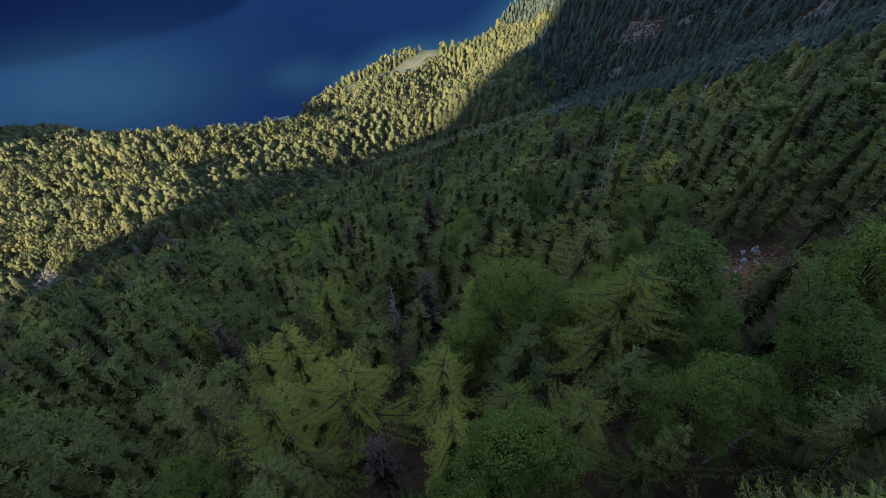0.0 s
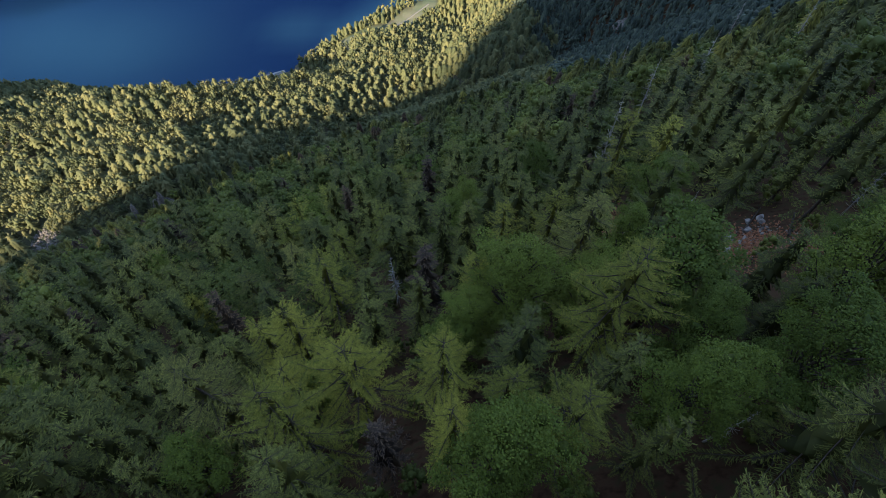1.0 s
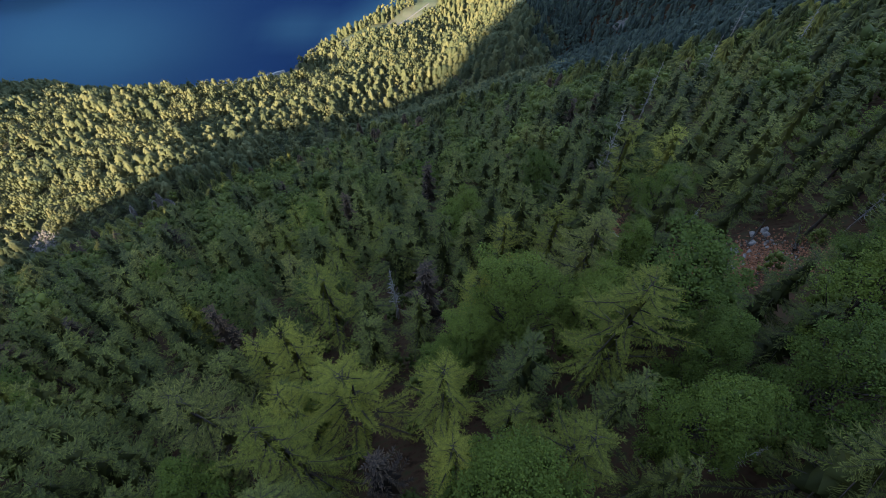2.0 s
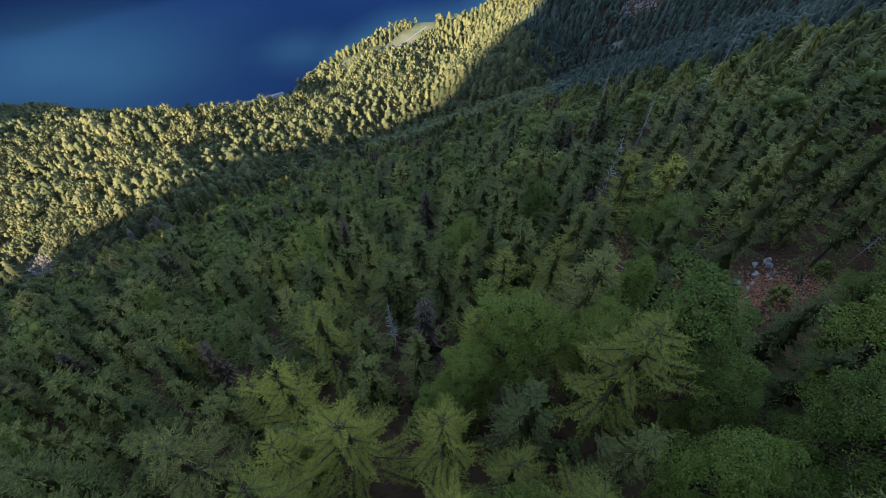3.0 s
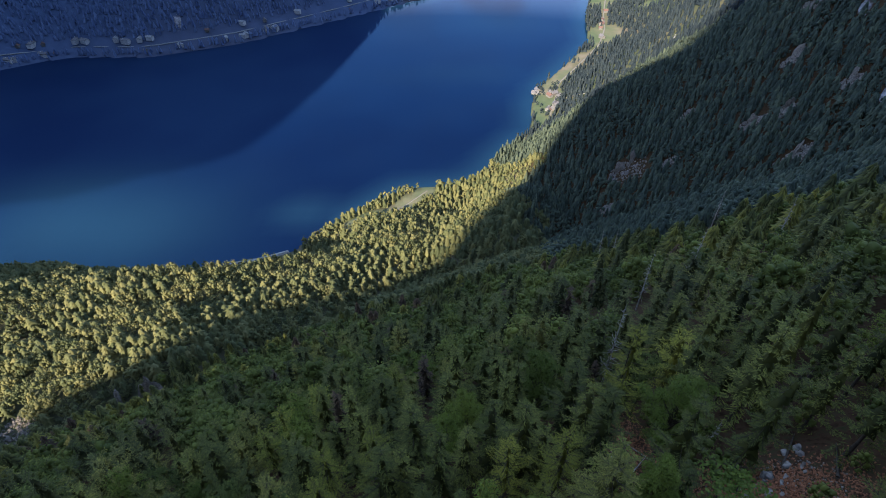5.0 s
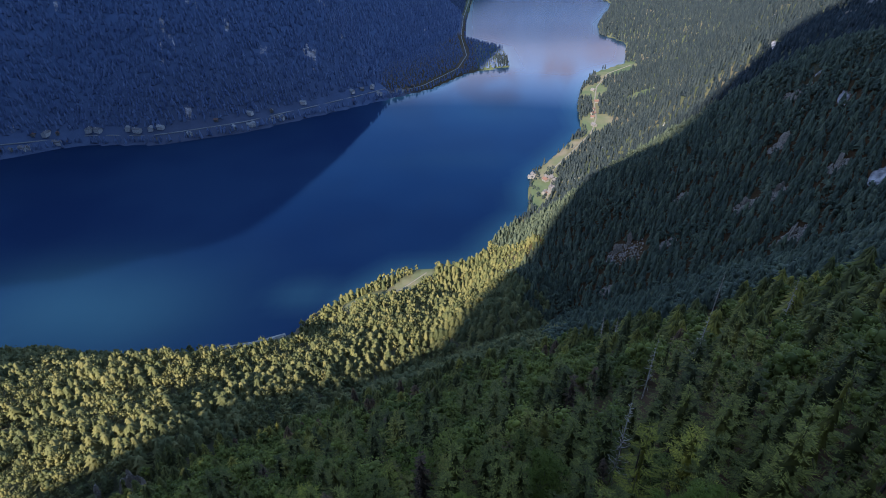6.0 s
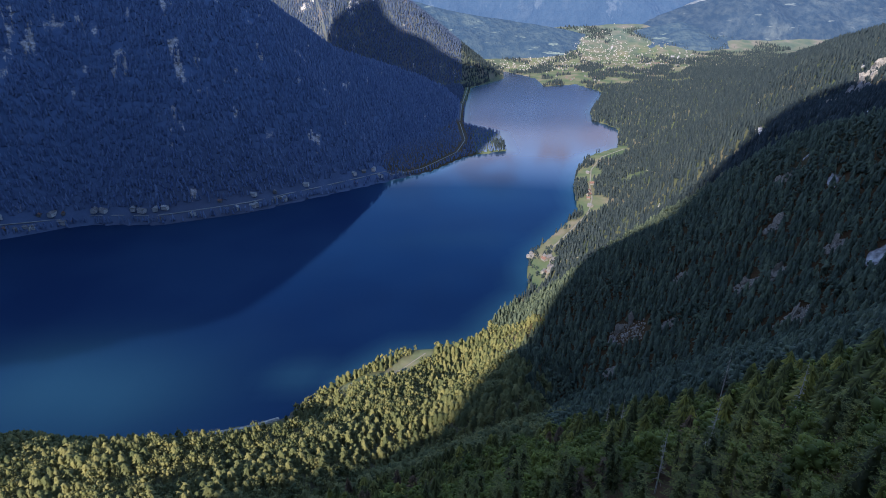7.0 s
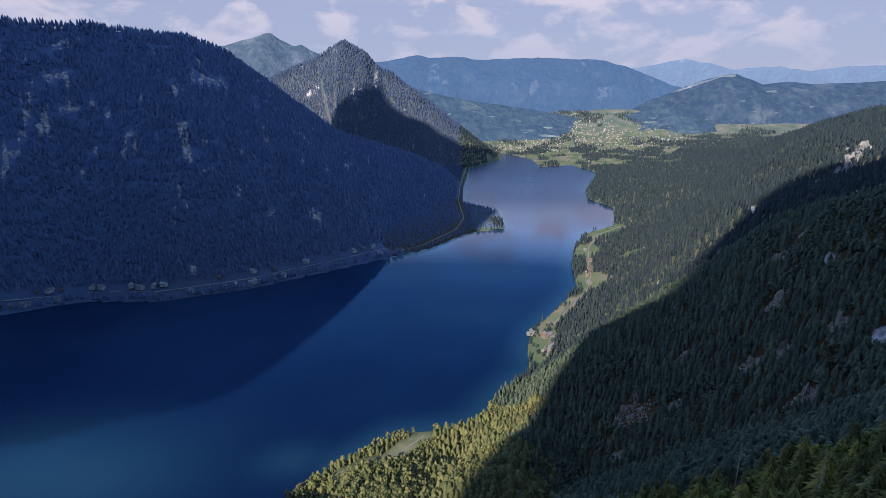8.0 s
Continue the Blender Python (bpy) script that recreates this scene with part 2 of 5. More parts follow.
def plain(name, rgb, rough=0.8, vary=0.25, scale=0.8):
    m, n, l, p = material(name, rough, 0.3)
    t = noise_node(n, l, scale, 5)
    lo, hi = tuple(v * (1 - vary) for v in rgb), tuple(min(v * (1 + vary), 0.9) for v in rgb)
    l.new(ramp_node(n, l, t.outputs["Fac"], [(0.35, lo), (0.65, hi)]).outputs["Color"], p.inputs["Base Color"])
    return m


plaster = plain("white_plaster", (0.14, 0.13, 0.12))
town_walls = plain("pale_walls", (0.20, 0.18, 0.165))
shore_gravel = plain("shore_gravel", (0.22, 0.20, 0.17), 0.95, 0.5, 0.4)
bright_walls = plain("white_walls", (0.34, 0.33, 0.32))
roof_red = plain("red_roof_tiles", (0.12, 0.065, 0.05))
roof_grey = plain("grey_roof", (0.11, 0.10, 0.10))
pale_road = plain("pale_road_surface", (0.20, 0.195, 0.19), 0.9)
gravel = plain("pale_gravel", (0.15, 0.135, 0.105), 0.95)
limestone = plain("limestone", (0.185, 0.152, 0.122), 0.9, 0.55, 1.3)
cliff_stone = plain("pale_cliff", (0.165, 0.147, 0.142), 0.9, 0.5, 0.16)
litter = plain("leaf_litter", (0.225, 0.085, 0.036), 0.95, 0.5, 3.0)

# ---- the lie of the land ----
SHORE = [(-118, 582), (-64, 630), (-19, 638), (20, 645), (53, 670), (81, 721), (113, 770), (139, 797), (150, 887), (174, 958), (245, 1068),
         (304, 1168), (327, 1328), (368, 1477), (437, 1627), (555, 1731), (630, 1980), (574, 2131), (606, 2306), (715, 2585), (782, 2785),
         (709, 3038), (526, 2976), (524, 3265), (374, 3614), (339, 3265), (140, 2936), (92, 2438), (74, 2078), (196, 1934), (195, 1695),
         (63, 1627), (-38, 1477), (-262, 1306), (-454, 1161), (-604, 1100), (-775, 1100), (-900, 1024), (-1250, 760), (-1300, 520), (-900, 440),
         (-520, 452), (-300, 470), (-190, 500)]


def grid_noise(x, y, seed):
    """Smooth value noise on a unit lattice, 0 to 1."""
    xi, yi = np.floor(x).astype(np.int64), np.floor(y).astype(np.int64)
    u, v = x - xi, y - yi
    u, v = u * u * (3 - 2 * u), v * v * (3 - 2 * v)

    def lattice(a, b):
        h = (a * 374761393 + b * 668265263 + seed * 974711) & 0x7FFFFFFF
        h = ((h ^ (h >> 13)) * 1274126177) & 0x7FFFFFFF
        return ((h ^ (h >> 16)) & 0xFFFF) / 65535.0

    a, b, c_, d = lattice(xi, yi), lattice(xi + 1, yi), lattice(xi, yi + 1), lattice(xi + 1, yi + 1)
    return (a * (1 - u) + b * u) * (1 - v) + (c_ * (1 - u) + d * u) * v


def fbm(x, y, size, octaves=4, seed=1):
    total, amp, norm = 0.0, 1.0, 0.0
    for k in range(octaves):
        total = total + amp * grid_noise(x / size * 2 ** k + 17.3 * k, y / size * 2 ** k - 9.1 * k, seed + k)
        norm, amp = norm + amp, amp * 0.5
    return total / norm


def smooth(a, b, v):
    t = np.clip((v - a) / (b - a), 0, 1)
    return t * t * (3 - 2 * t)


def line_distance(x, y, line):
    """Distance to a line of points, and the value (third number) at the nearest place."""
    best, value = np.full(x.shape, 1e9), np.zeros(x.shape)
    for p0, p1 in zip(line[:-1], line[1:]):
        dx, dy = p1[0] - p0[0], p1[1] - p0[1]
        t = np.clip(((x - p0[0]) * dx + (y - p0[1]) * dy) / (dx * dx + dy * dy), 0, 1)
        d = np.hypot(x - p0[0] - t * dx, y - p0[1] - t * dy)
        near = d < best
        best = np.where(near, d, best)
        if len(p0) > 2:
            value = np.where(near, p0[2] + t * (p1[2] - p0[2]), value)
    return best, value


def shore_distance(x, y):
    """Metres from the lake's shore: positive on land."""
    d, _ = line_distance(x, y, SHORE + SHORE[:1])
    inside = np.zeros(x.shape, bool)
    for (x0, y0), (x1, y1) in zip(SHORE, SHORE[1:] + SHORE[:1]):
        if y0 != y1:
            inside ^= ((y0 > y) != (y1 > y)) & (x < (x1 - x0) * (y - y0) / (y1 - y0) + x0)
    return np.where(inside, -d, d)


def ridge(x, y, line, slope, round_off=40.0):
    d, z = line_distance(x, y, line)
    return z - slope * (np.sqrt(d * d + round_off ** 2) - round_off)


LEFT_CREST = [(-1900, 1500, 627), (-1360, 1450, 602), (-1124, 1500, 597), (-898, 1600, 577), (-745, 1700, 567), (-653, 1750, 527), (-574, 1850, 437),
              (-392, 2000, 288), (-184, 2150, 200), (14, 2330, 87)]
MID_CREST = [(-1500, 3000, 478), (-980, 3200, 440), (-725, 3320, 582), (-600, 3350, 650), (-557, 3350, 668), (-430, 3350, 584), (-385, 3350, 524), (-275, 3350, 452), (-145, 3350, 362), (20, 3350, 140), (105, 3350, 50), (150, 3350, 8)]
BACK_CREST = [(-2400, 4200, 640), (-1573, 4200, 688), (-1427, 4200, 735), (-1324, 4200, 756), (-1229, 4200, 786), (-1165, 4200, 733), (-1067, 4200, 688), (-1006, 4200, 699), (-940, 4200, 655), (-800, 4200, 590), (-560, 4200, 480)]
RANGE_A = [(-900, 4850, 560), (-442, 4850, 603), (-206, 4850, 650), (-112, 4850, 622), (75, 4850, 641), (310, 4850, 610), (663, 4850, 627), (1016, 4850, 621), (1299, 4850, 612), (1539, 4850, 556), (1737, 4850, 480),
           (1985, 4850, 390), (2400, 4850, 290), (3000, 4850, 200)]
RANGE_B = [(1300, 5060, 530), (1707, 5060, 540), (1948, 5060, 591), (2117, 5060, 616), (2343, 5060, 577), (2548, 5060, 528), (2693, 5060, 546), (2938, 5060, 554), (3242, 5060, 514), (3530, 5060, 556), (4400, 5060, 563)]
HILL = [(1380, 4500, 190), (1503, 4500, 245), (1761, 4500, 331), (2013, 4500, 437), (2270, 4500, 492), (2411, 4500, 437), (2504, 4500, 406), (2721, 4500, 435), (2902, 4500, 406), (3166, 4500, 420), (3800, 4500, 458)]
FOOTHILL_WEST = [(-700, 4250, 470), (-392, 4250, 418), (-184, 4250, 386), (67, 4250, 329), (320, 4250, 285), (574, 4250, 250), (916, 4250, 196), (1100, 4250, 150)]
FOOTHILL_EAST = [(1277, 4300, 130), (1400, 4300, 196), (1691, 4300, 250), (1955, 4300, 215), (2215, 4300, 205), (2555, 4300, 215), (2868, 4300, 190), (3356, 4300, 233), (3800, 4300, 254)]
RIGHT_CREST = [(1100, -900, 900), (1150, 300, 560), (1250, 900, 420), (1493, 1900, 359), (1551, 2200, 269), (1635, 2600, 163), (1439, 3000, 37)]
LEFT_SPUR = [(-600, 180, 169), (-420, 235, 144), (-300, 275, 129), (-205, 318, 117), (-150, 392, 86), (-112, 472, 46), (-85, 560, 10)]
NEAR_SPUR = [(-300, 195, 148), (-165, 224, 154), (-89, 345, 102), (-45, 392, 84)]
EAST_RIB = [(55, 395, 122), (95, 490, 100), (84, 560, 42)]
EAST_SHORE = ((620, 20), (670, 53), (721, 81), (797, 139), (958, 174), (1068, 245), (1168, 304), (1328, 327), (1477, 368), (1627, 437), (1731, 555), (1980, 630), (2306, 620), (2785, 782))
LAKE_MIDDLE = ((800, -400), (1000, -300), (1500, 200), (2000, 350), (2500, 350), (3300, 430), (3700, 420))


# unseen shade-casting ground behind the camera: skylines, sheared along the light, as (across, height) pairs
LEAN, FALL = SUN_X / SUN_Y, math.tan(radians(SUN_EL)) / SUN_Y
SHADE_SLOPE = ((-800, 60), (-480, 195), (-352, 236), (-327, 274), (-286, 304), (-269, 322), (-256, 324), (-226, 324), (-200, 322), (-150, 328), (-122, 340), (-112, 560),
              (-94, 585), (-36, 600), (6, 615), (45, 655), (74, 740), (127, 808), (214, 938), (300, 985), (330, 930), (474, 1080), (700, 1350))
# an unseen wall on the left, added to shade the left and pointed mountains
SHADE_SKYLINE = ((-604, 1200), (-680, 1600), (-800, 1900), (-1090, 2185), (-1342, 2210), (-1515, 2355), (-1660, 2490), (-1719, 2590), (-1740, 2380), (-1771, 2089), (-1850, 1950), (-2700, 1850))
SHADE_WALL = [(u - 200 * LEAN, -200, v + 200 * FALL) for u, v in SHADE_SKYLINE]
BEACH = [(-262, 473), (-225, 482), (-192, 500)]
SPIT = [(-118, 548), (-90, 562), (-66, 576), (-45, 602), (-26, 626)]
MID_RIB = [(-330, 3330, 500), (-470, 2900, 190)]


def height(x, y):
    d = shore_distance(x, y)
    r = np.hypot(x, y)
    # the near slope, and the spur that runs down from it to the spit
    slope = 395 - 0.85 * y + 0.42 * x - 0.06 * np.maximum(-110 - x, 0) + 0.8 * np.maximum(-70 - y, 0)
    behind = np.interp(x - LEAN * y, [p[0] for p in SHADE_SLOPE], [p[1] for p in SHADE_SLOPE]) - FALL * y
    slope = np.where(y < 0, np.minimum(np.minimum(slope, behind), 2000), slope)
    slope = np.maximum.reduce([slope, ridge(x, y, LEFT_SPUR, 0.62, 45), ridge(x, y, NEAR_SPUR, 0.5, 30), ridge(x, y, EAST_RIB, 0.72, 12)])
    # the east flank: a foot that widens northwards, then the mountain
    foot = 22 + 190 * smooth(850, 1250, y) + 330 * smooth(1750, 2500, y)
    steep = 0.78 - 0.13 * smooth(700, 1300, y)
    xs = np.interp(y, [p[0] for p in EAST_SHORE], [p[1] for p in EAST_SHORE])
    away = x - xs
    flank = 0.06 * np.maximum(away, 0) + steep * np.maximum(away - foot, 0)
    flank = np.minimum(flank, np.maximum(ridge(x, y, RIGHT_CREST, 0.3, 60), 0.06 * np.maximum(away, 0) + 4))
    floor_ = 3 + 0.012 * np.maximum(d, 0) + 240 * smooth(3500, 4750, y)
    east = np.maximum(slope, flank * smooth(3600, 2900, y))
    west = np.minimum(ridge(x, y, LEFT_CREST, 0.86, 50), 6 + 1.15 * np.maximum(d - 12, 0))
    west = np.maximum(west, 4 + 0.03 * np.maximum(d, 0))
    middle = np.interp(y, [p[0] for p in LAKE_MIDDLE], [p[1] for p in LAKE_MIDDLE])
    eastern = (x > middle) | ((y < 800) & (x > -1250))
    mids = np.maximum(ridge(x, y, MID_CREST, 0.8, 40), ridge(x, y, MID_RIB, 0.75, 15))
    wall = ridge(x, y, SHADE_WALL, 3.8, 6)
    land = np.where(eastern, np.maximum(east, 2.5 + 0.05 * np.maximum(d, 0)), west)
    land = np.maximum.reduce([land, np.where(y > 2300, mids, -99), np.where(y > 2900, floor_, -99)])
    bank = 0.3 + 0.9 * smooth(58, 172, line_distance(x, y, BEACH)[0])
    land = np.minimum(land, 2.0 + bank * np.maximum(d, 0))
    land = np.maximum(land, np.where((x < -688) & (y < 300), wall, -99))
    rough = (fbm(x, y, 260, 5, 3) - 0.5) * 2 * smooth(-40, 60, y)
    land = land + rough * np.clip(land * 0.10, 0, 30) * smooth(250, 600, r) + (fbm(x, y, 45, 3, 9) - 0.5) * np.clip(land * 0.05, 0, 8) * smooth(60, 200, r)
    return np.where(d > 0, np.maximum(land, 0.6), np.maximum(0.35 * d, -30.0) - 0.3), d


# stony patches among the trees: place and half widths
PATCHES = [(188, 490, 20, 17), (-187, 185, 21, 17), (-262, 178, 13, 11), (283, 458, 11, 8), (303, 450, 9, 7), (288, 392, 11, 8), (338, 438, 10, 7), (328, 506, 11, 6),
           (222, 466, 9, 6), (248, 520, 10, 6), (166, 452, 7, 5), (360, 560, 12, 8), (262, 352, 9, 8)]


def stony(x, y):
    """1 in a stony patch, 0 outside, with a ragged outline."""
    ragged, out = 1.1 * (fbm(x, y, 11, 3, 88) - 0.5), np.zeros(x.shape)
    for a, b, ra, rb in PATCHES:
        out = np.maximum(out, smooth(1.05, 0.85, np.hypot((x - a) / ra, (y - b) / rb) + ragged))
    return out


# bare cliffs and gullies of the dark mountain: place, half lengths and the way they run
CLIFFS = [(-968, 1446, 48, 13, 50), (-766, 1588, 30, 12, 50), (-769, 1383, 17, 13, 30), (-985, 1280, 95, 13, 88), (-1000, 1500, 40, 10, 60), (-840, 1320, 75, 5, 75), (-640, 1572, 62, 26, 45), (-628, 1430, 38, 5, 60),
          (-337, 1462, 17, 8, 40), (-292, 1512, 15, 8, 40), (-262, 1560, 22, 10, 40), (-728, 1287, 13, 8, 20), (-919, 1395, 34, 18, 50), (-835, 1412, 14, 30, 40), (-520, 1600, 10, 22, 30), (-425, 1336, 12, 6, 30), (-690, 1480, 8, 34, 30)]


def cliffs(x, y):
    """1 on the bare cliffs, 0 outside, broken up by ledges with trees."""
    broken, out = 1.5 * (fbm(x, y, 15, 4, 64) - 0.5), np.zeros(x.shape)
    for a, b, ra, rb, way in CLIFFS:
        c, s_ = math.cos(radians(way)), math.sin(radians(way))
        p_, q_ = (x - a) * c + (y - b) * s_, (y - b) * c - (x - a) * s_
        out = np.maximum(out, smooth(1.15, 0.75, np.hypot(p_ / ra, q_ / rb) + broken))
    return out


# meadows along the shore: place, half lengths and the way they run
FIELDS = [(500, 1645, 105, 46, 50), (388, 1430, 66, 36, 68), (500, 1395, 66, 11, 40), (348, 1212, 48, 36, 58), (325, 1160, 26, 20, 45), (208, 1005, 82, 27, 65), (182, 908, 58, 24, 72), (158, 842, 36, 20, 70),
          (262, 1085, 32, 16, 45)]


def fields_at(x, y):
    out, ragged = np.zeros(x.shape), 0.5 * (fbm(x, y, 16, 3, 68) - 0.5)
    for a, b, ra, rb, way in FIELDS:
        c, s_ = math.cos(radians(way)), math.sin(radians(way))
        p_, q_ = (x - a) * c + (y - b) * s_, (y - b) * c - (x - a) * s_
        out = np.maximum(out, smooth(1.04, 0.96, np.hypot(p_ / ra, q_ / rb) + ragged))
    return out


def land_cover(x, y, z, d):
    """Meadow and rock, 0 to 1, at each place."""
    fields = fbm(x, y, 85, 3, 21)
    flat = (z < 230) & (d > 0)
    meadow = smooth(0.49, 0.53, fields) * flat * (y > 2950) * (x > 250) * smooth(4450, 4050, y + 0.25 * np.abs(x - 950))
    shore_meadow = fields_at(x, y) * (d > 2)
    spit = smooth(16, 11, line_distance(x, y, SPIT)[0] + 12 * (fbm(x, y, 30, 3, 8) - 0.5))
    meadow = np.maximum.reduce([meadow, shore_meadow, spit])
    meadow = meadow * smooth(1480, 1340, x - 0.2 * (y - 3300) + 260 * (fbm(x, y, 200, 2, 53) - 0.5))
    hillside = 0.7 * smooth(0.63, 0.67, fbm(x, y, 170, 3, 31)) * (y > 3700) * (y < 4150) * (z < 420) * (z > 40)
    meadow = np.maximum(meadow, hillside)
    high = smooth(380, 640, z) * (y > 2800)
    u, v = 0.885 * x + 0.466 * y, 0.466 * x - 0.885 * y
    west_rock = smooth(0.66, 0.80, fbm(u, v / 1.7, 26, 6, 41) + 0.04 * smooth(150, 450, z) + 0.10 * (fbm(x, y, 300, 2, 42) - 0.5))
    west_rock = np.maximum(0.8 * west_rock, 0.62 * cliffs(x, y)) * (x < 100) * (y > 900)
    east_rock = smooth(0.75, 0.82, fbm(x, y, 34, 5, 47) + 0.05 * smooth(200, 330, z)) * (x > 100) * (y > 380)
    peak_rock = smooth(0.65, 0.82, fbm(x, y, 60, 5, 44) + 0.12 * high - 0.08) * (y > 2700)
    rock = np.maximum.reduce([west_rock, east_rock, peak_rock, 0.42 * stony(x, y)]) * (z > 40)
    return meadow, rock


def terrain():
    az = np.concatenate([np.linspace(-180, -48, 70)[:-1], np.linspace(-48, 48, 470), np.linspace(48, 180, 70)[1:-1]])
    rad = np.concatenate([[0.0], np.geomspace(6, 4990, 340)])
    A, R = np.meshgrid(np.radians(az), rad)
    X, Y = R * np.sin(A), R * np.cos(A)
    Z, D = height(X, Y)
    rows_, cols = X.shape
    verts = np.stack([X, Y, Z], -1).reshape(-1, 3)
    i, j = np.meshgrid(np.arange(rows_ - 1), np.arange(cols), indexing="ij")
    k = (j + 1) % cols
    quads = np.stack([i * cols + j, (i + 1) * cols + j, (i + 1) * cols + k, i * cols + k], -1).reshape(-1, 4)
    me = mesh_from(verts, quads, ground_mat)
    meadow, rock = land_cover(X, Y, Z, D)
    # ground tint that grows with distance, so that the colour carries the haze
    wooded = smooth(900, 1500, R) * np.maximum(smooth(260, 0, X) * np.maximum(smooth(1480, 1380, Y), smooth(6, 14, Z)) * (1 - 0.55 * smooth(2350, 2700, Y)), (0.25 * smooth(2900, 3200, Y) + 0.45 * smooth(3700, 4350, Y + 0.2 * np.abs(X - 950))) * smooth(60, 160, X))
    # green ground under the spur's thin stands, lightened to stand in for sunlit undergrowth
    meadow = np.maximum(meadow, 0.6 * smooth(230, 300, R) * smooth(820, 760, R) * smooth(60, 10, X - 0.12 * Y))
    meadow = np.maximum(meadow, 0.75 * smooth(620, 800, R) * smooth(60, 160, X))
    meadow = meadow * np.where(Y > 2900, 0.9, 1.0)
    meadow = np.maximum(meadow, smooth(900, 1500, R) * np.where((Y > 2900) & (X > 110), 0.35, np.where(X < 100, 0.15 + 0.4 * smooth(2350, 2500, Y), 0.85) * (1 - wooded)))
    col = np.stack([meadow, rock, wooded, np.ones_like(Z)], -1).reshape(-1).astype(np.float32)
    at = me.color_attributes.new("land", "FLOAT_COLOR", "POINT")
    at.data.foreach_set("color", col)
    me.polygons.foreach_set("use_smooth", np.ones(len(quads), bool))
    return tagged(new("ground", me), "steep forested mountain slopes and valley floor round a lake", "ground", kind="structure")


def mesh_from(verts, faces, mat, tint=None, growth_light=None):
    """A mesh from arrays of places and of equal-sided faces."""
    me = bpy.data.meshes.new("mesh")
    faces = np.asarray(faces, np.int32)
    n_f, sides = faces.shape
    me.vertices.add(len(verts))
    me.vertices.foreach_set("co", np.asarray(verts, np.float32).ravel())
    me.loops.add(n_f * sides)
    me.loops.foreach_set("vertex_index", faces.ravel())
    me.polygons.add(n_f)
    me.polygons.foreach_set("loop_start", np.arange(0, n_f * sides, sides, dtype=np.int32))
    me.update(calc_edges=True)
    me.materials.append(mat)
    if growth_light is not None:
        me.attributes.new("growth_light", "FLOAT", "POINT").data.foreach_set("value", np.asarray(growth_light, np.float32))
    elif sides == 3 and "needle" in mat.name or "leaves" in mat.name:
        # each spray is painted darker at its woody root, lighter at its young end
        me.attributes.new("growth_light", "FLOAT", "POINT").data.foreach_set("value", np.resize(np.array([0.05, 0.5, 1.0, 0.5], np.float32), len(verts)))
    if tint is not None:
        me.attributes.new("tint", "FLOAT", "POINT").data.foreach_set("value", np.asarray(tint, np.float32))
    return me


ground = terrain()

# the lake
SUNLIT_WATER = [(-470, 550, 180, 108, 1.05), (-590, 480, 100, 70, 1.0), (-190, 580, 60, 40, 0.55), (20, 1010, 160, 50, 0.12), (120, 1290, 120, 90, 0.14)]
wx, wy = np.meshgrid(np.linspace(-2600, 1500, 206), np.linspace(150, 3900, 189))
i, j = np.meshgrid(np.arange(188), np.arange(205), indexing="ij")
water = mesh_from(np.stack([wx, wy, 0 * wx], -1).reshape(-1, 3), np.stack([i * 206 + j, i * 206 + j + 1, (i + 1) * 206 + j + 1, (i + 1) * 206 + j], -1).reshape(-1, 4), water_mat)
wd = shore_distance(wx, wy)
shallow_sunlit = np.clip(1 + wd / 55, 0, 1) ** 1.5 * (wx > -150)
# soft teal patches painted in for sunlit water
for px_, py_, ra, rb, much_ in SUNLIT_WATER:
    shallow_sunlit = np.maximum(shallow_sunlit, much_ * np.exp(-1.2 * (((wx - px_) / ra) ** 2 + ((wy - py_) / rb) ** 2)) * (0.6 + 0.8 * fbm(wx, wy, 240, 3, 15)))
shallow_sunlit = np.minimum(shallow_sunlit, 1.0)
water.attributes.new("shallow_sunlit", "FLOAT", "POINT").data.foreach_set("value", shallow_sunlit.ravel().astype(np.float32))
tagged(new("water", water), "deep blue calm mountain lake with paler shallows and painted-in sunlit patches", "lake", kind="structure")


# mountains in the far distance
def range_height(X, B, line, slope, seed, depth, rugged):
    Y = line[0][1] + B
    return ridge(X, Y, line, slope, 25) + (fbm(X, Y, 190, 5, seed) - 0.5) * 150 * rugged * smooth(-20, -200, B) + (fbm(X, Y, 80, 4, seed + 9) - 0.5) * 26 * rugged - 260 * smooth(-0.63 * depth, -depth, B)


def cliff_band(x0, x1, line, slope, seed, depth, drop):
    """A broken band of bare rock just under a far crest."""
    xs_, down = np.linspace(x0, x1, 90), np.linspace(0, 1, 6)
    X, V = np.meshgrid(xs_, down)
    tall = drop * (0.25 + 1.2 * fbm(X, 0 * X, 70, 3, seed + 3)) * smooth(x0, x0 + 60, X) * smooth(x1, x1 - 40, X)
    B = -8 - V * tall
    Z = range_height(X, B, line, slope, seed, depth, 1.0) + 3.5 * np.sin(math.pi * V) ** 0.5 + 2.0 * (fbm(X, B * 3, 18, 3, seed) - 0.5) - 1.0
    i, j = np.meshgrid(np.arange(5), np.arange(89), indexing="ij")
    me = mesh_from(np.stack([X, line[0][1] + B, Z], -1).reshape(-1, 3), np.stack([i * 90 + j, (i + 1) * 90 + j, (i + 1) * 90 + j + 1, i * 90 + j + 1], -1).reshape(-1, 4), band_mat)
    return tagged(new("cliff_band", me), "pale bare cliff band under the hill's crest", "cliff", kind="structure")


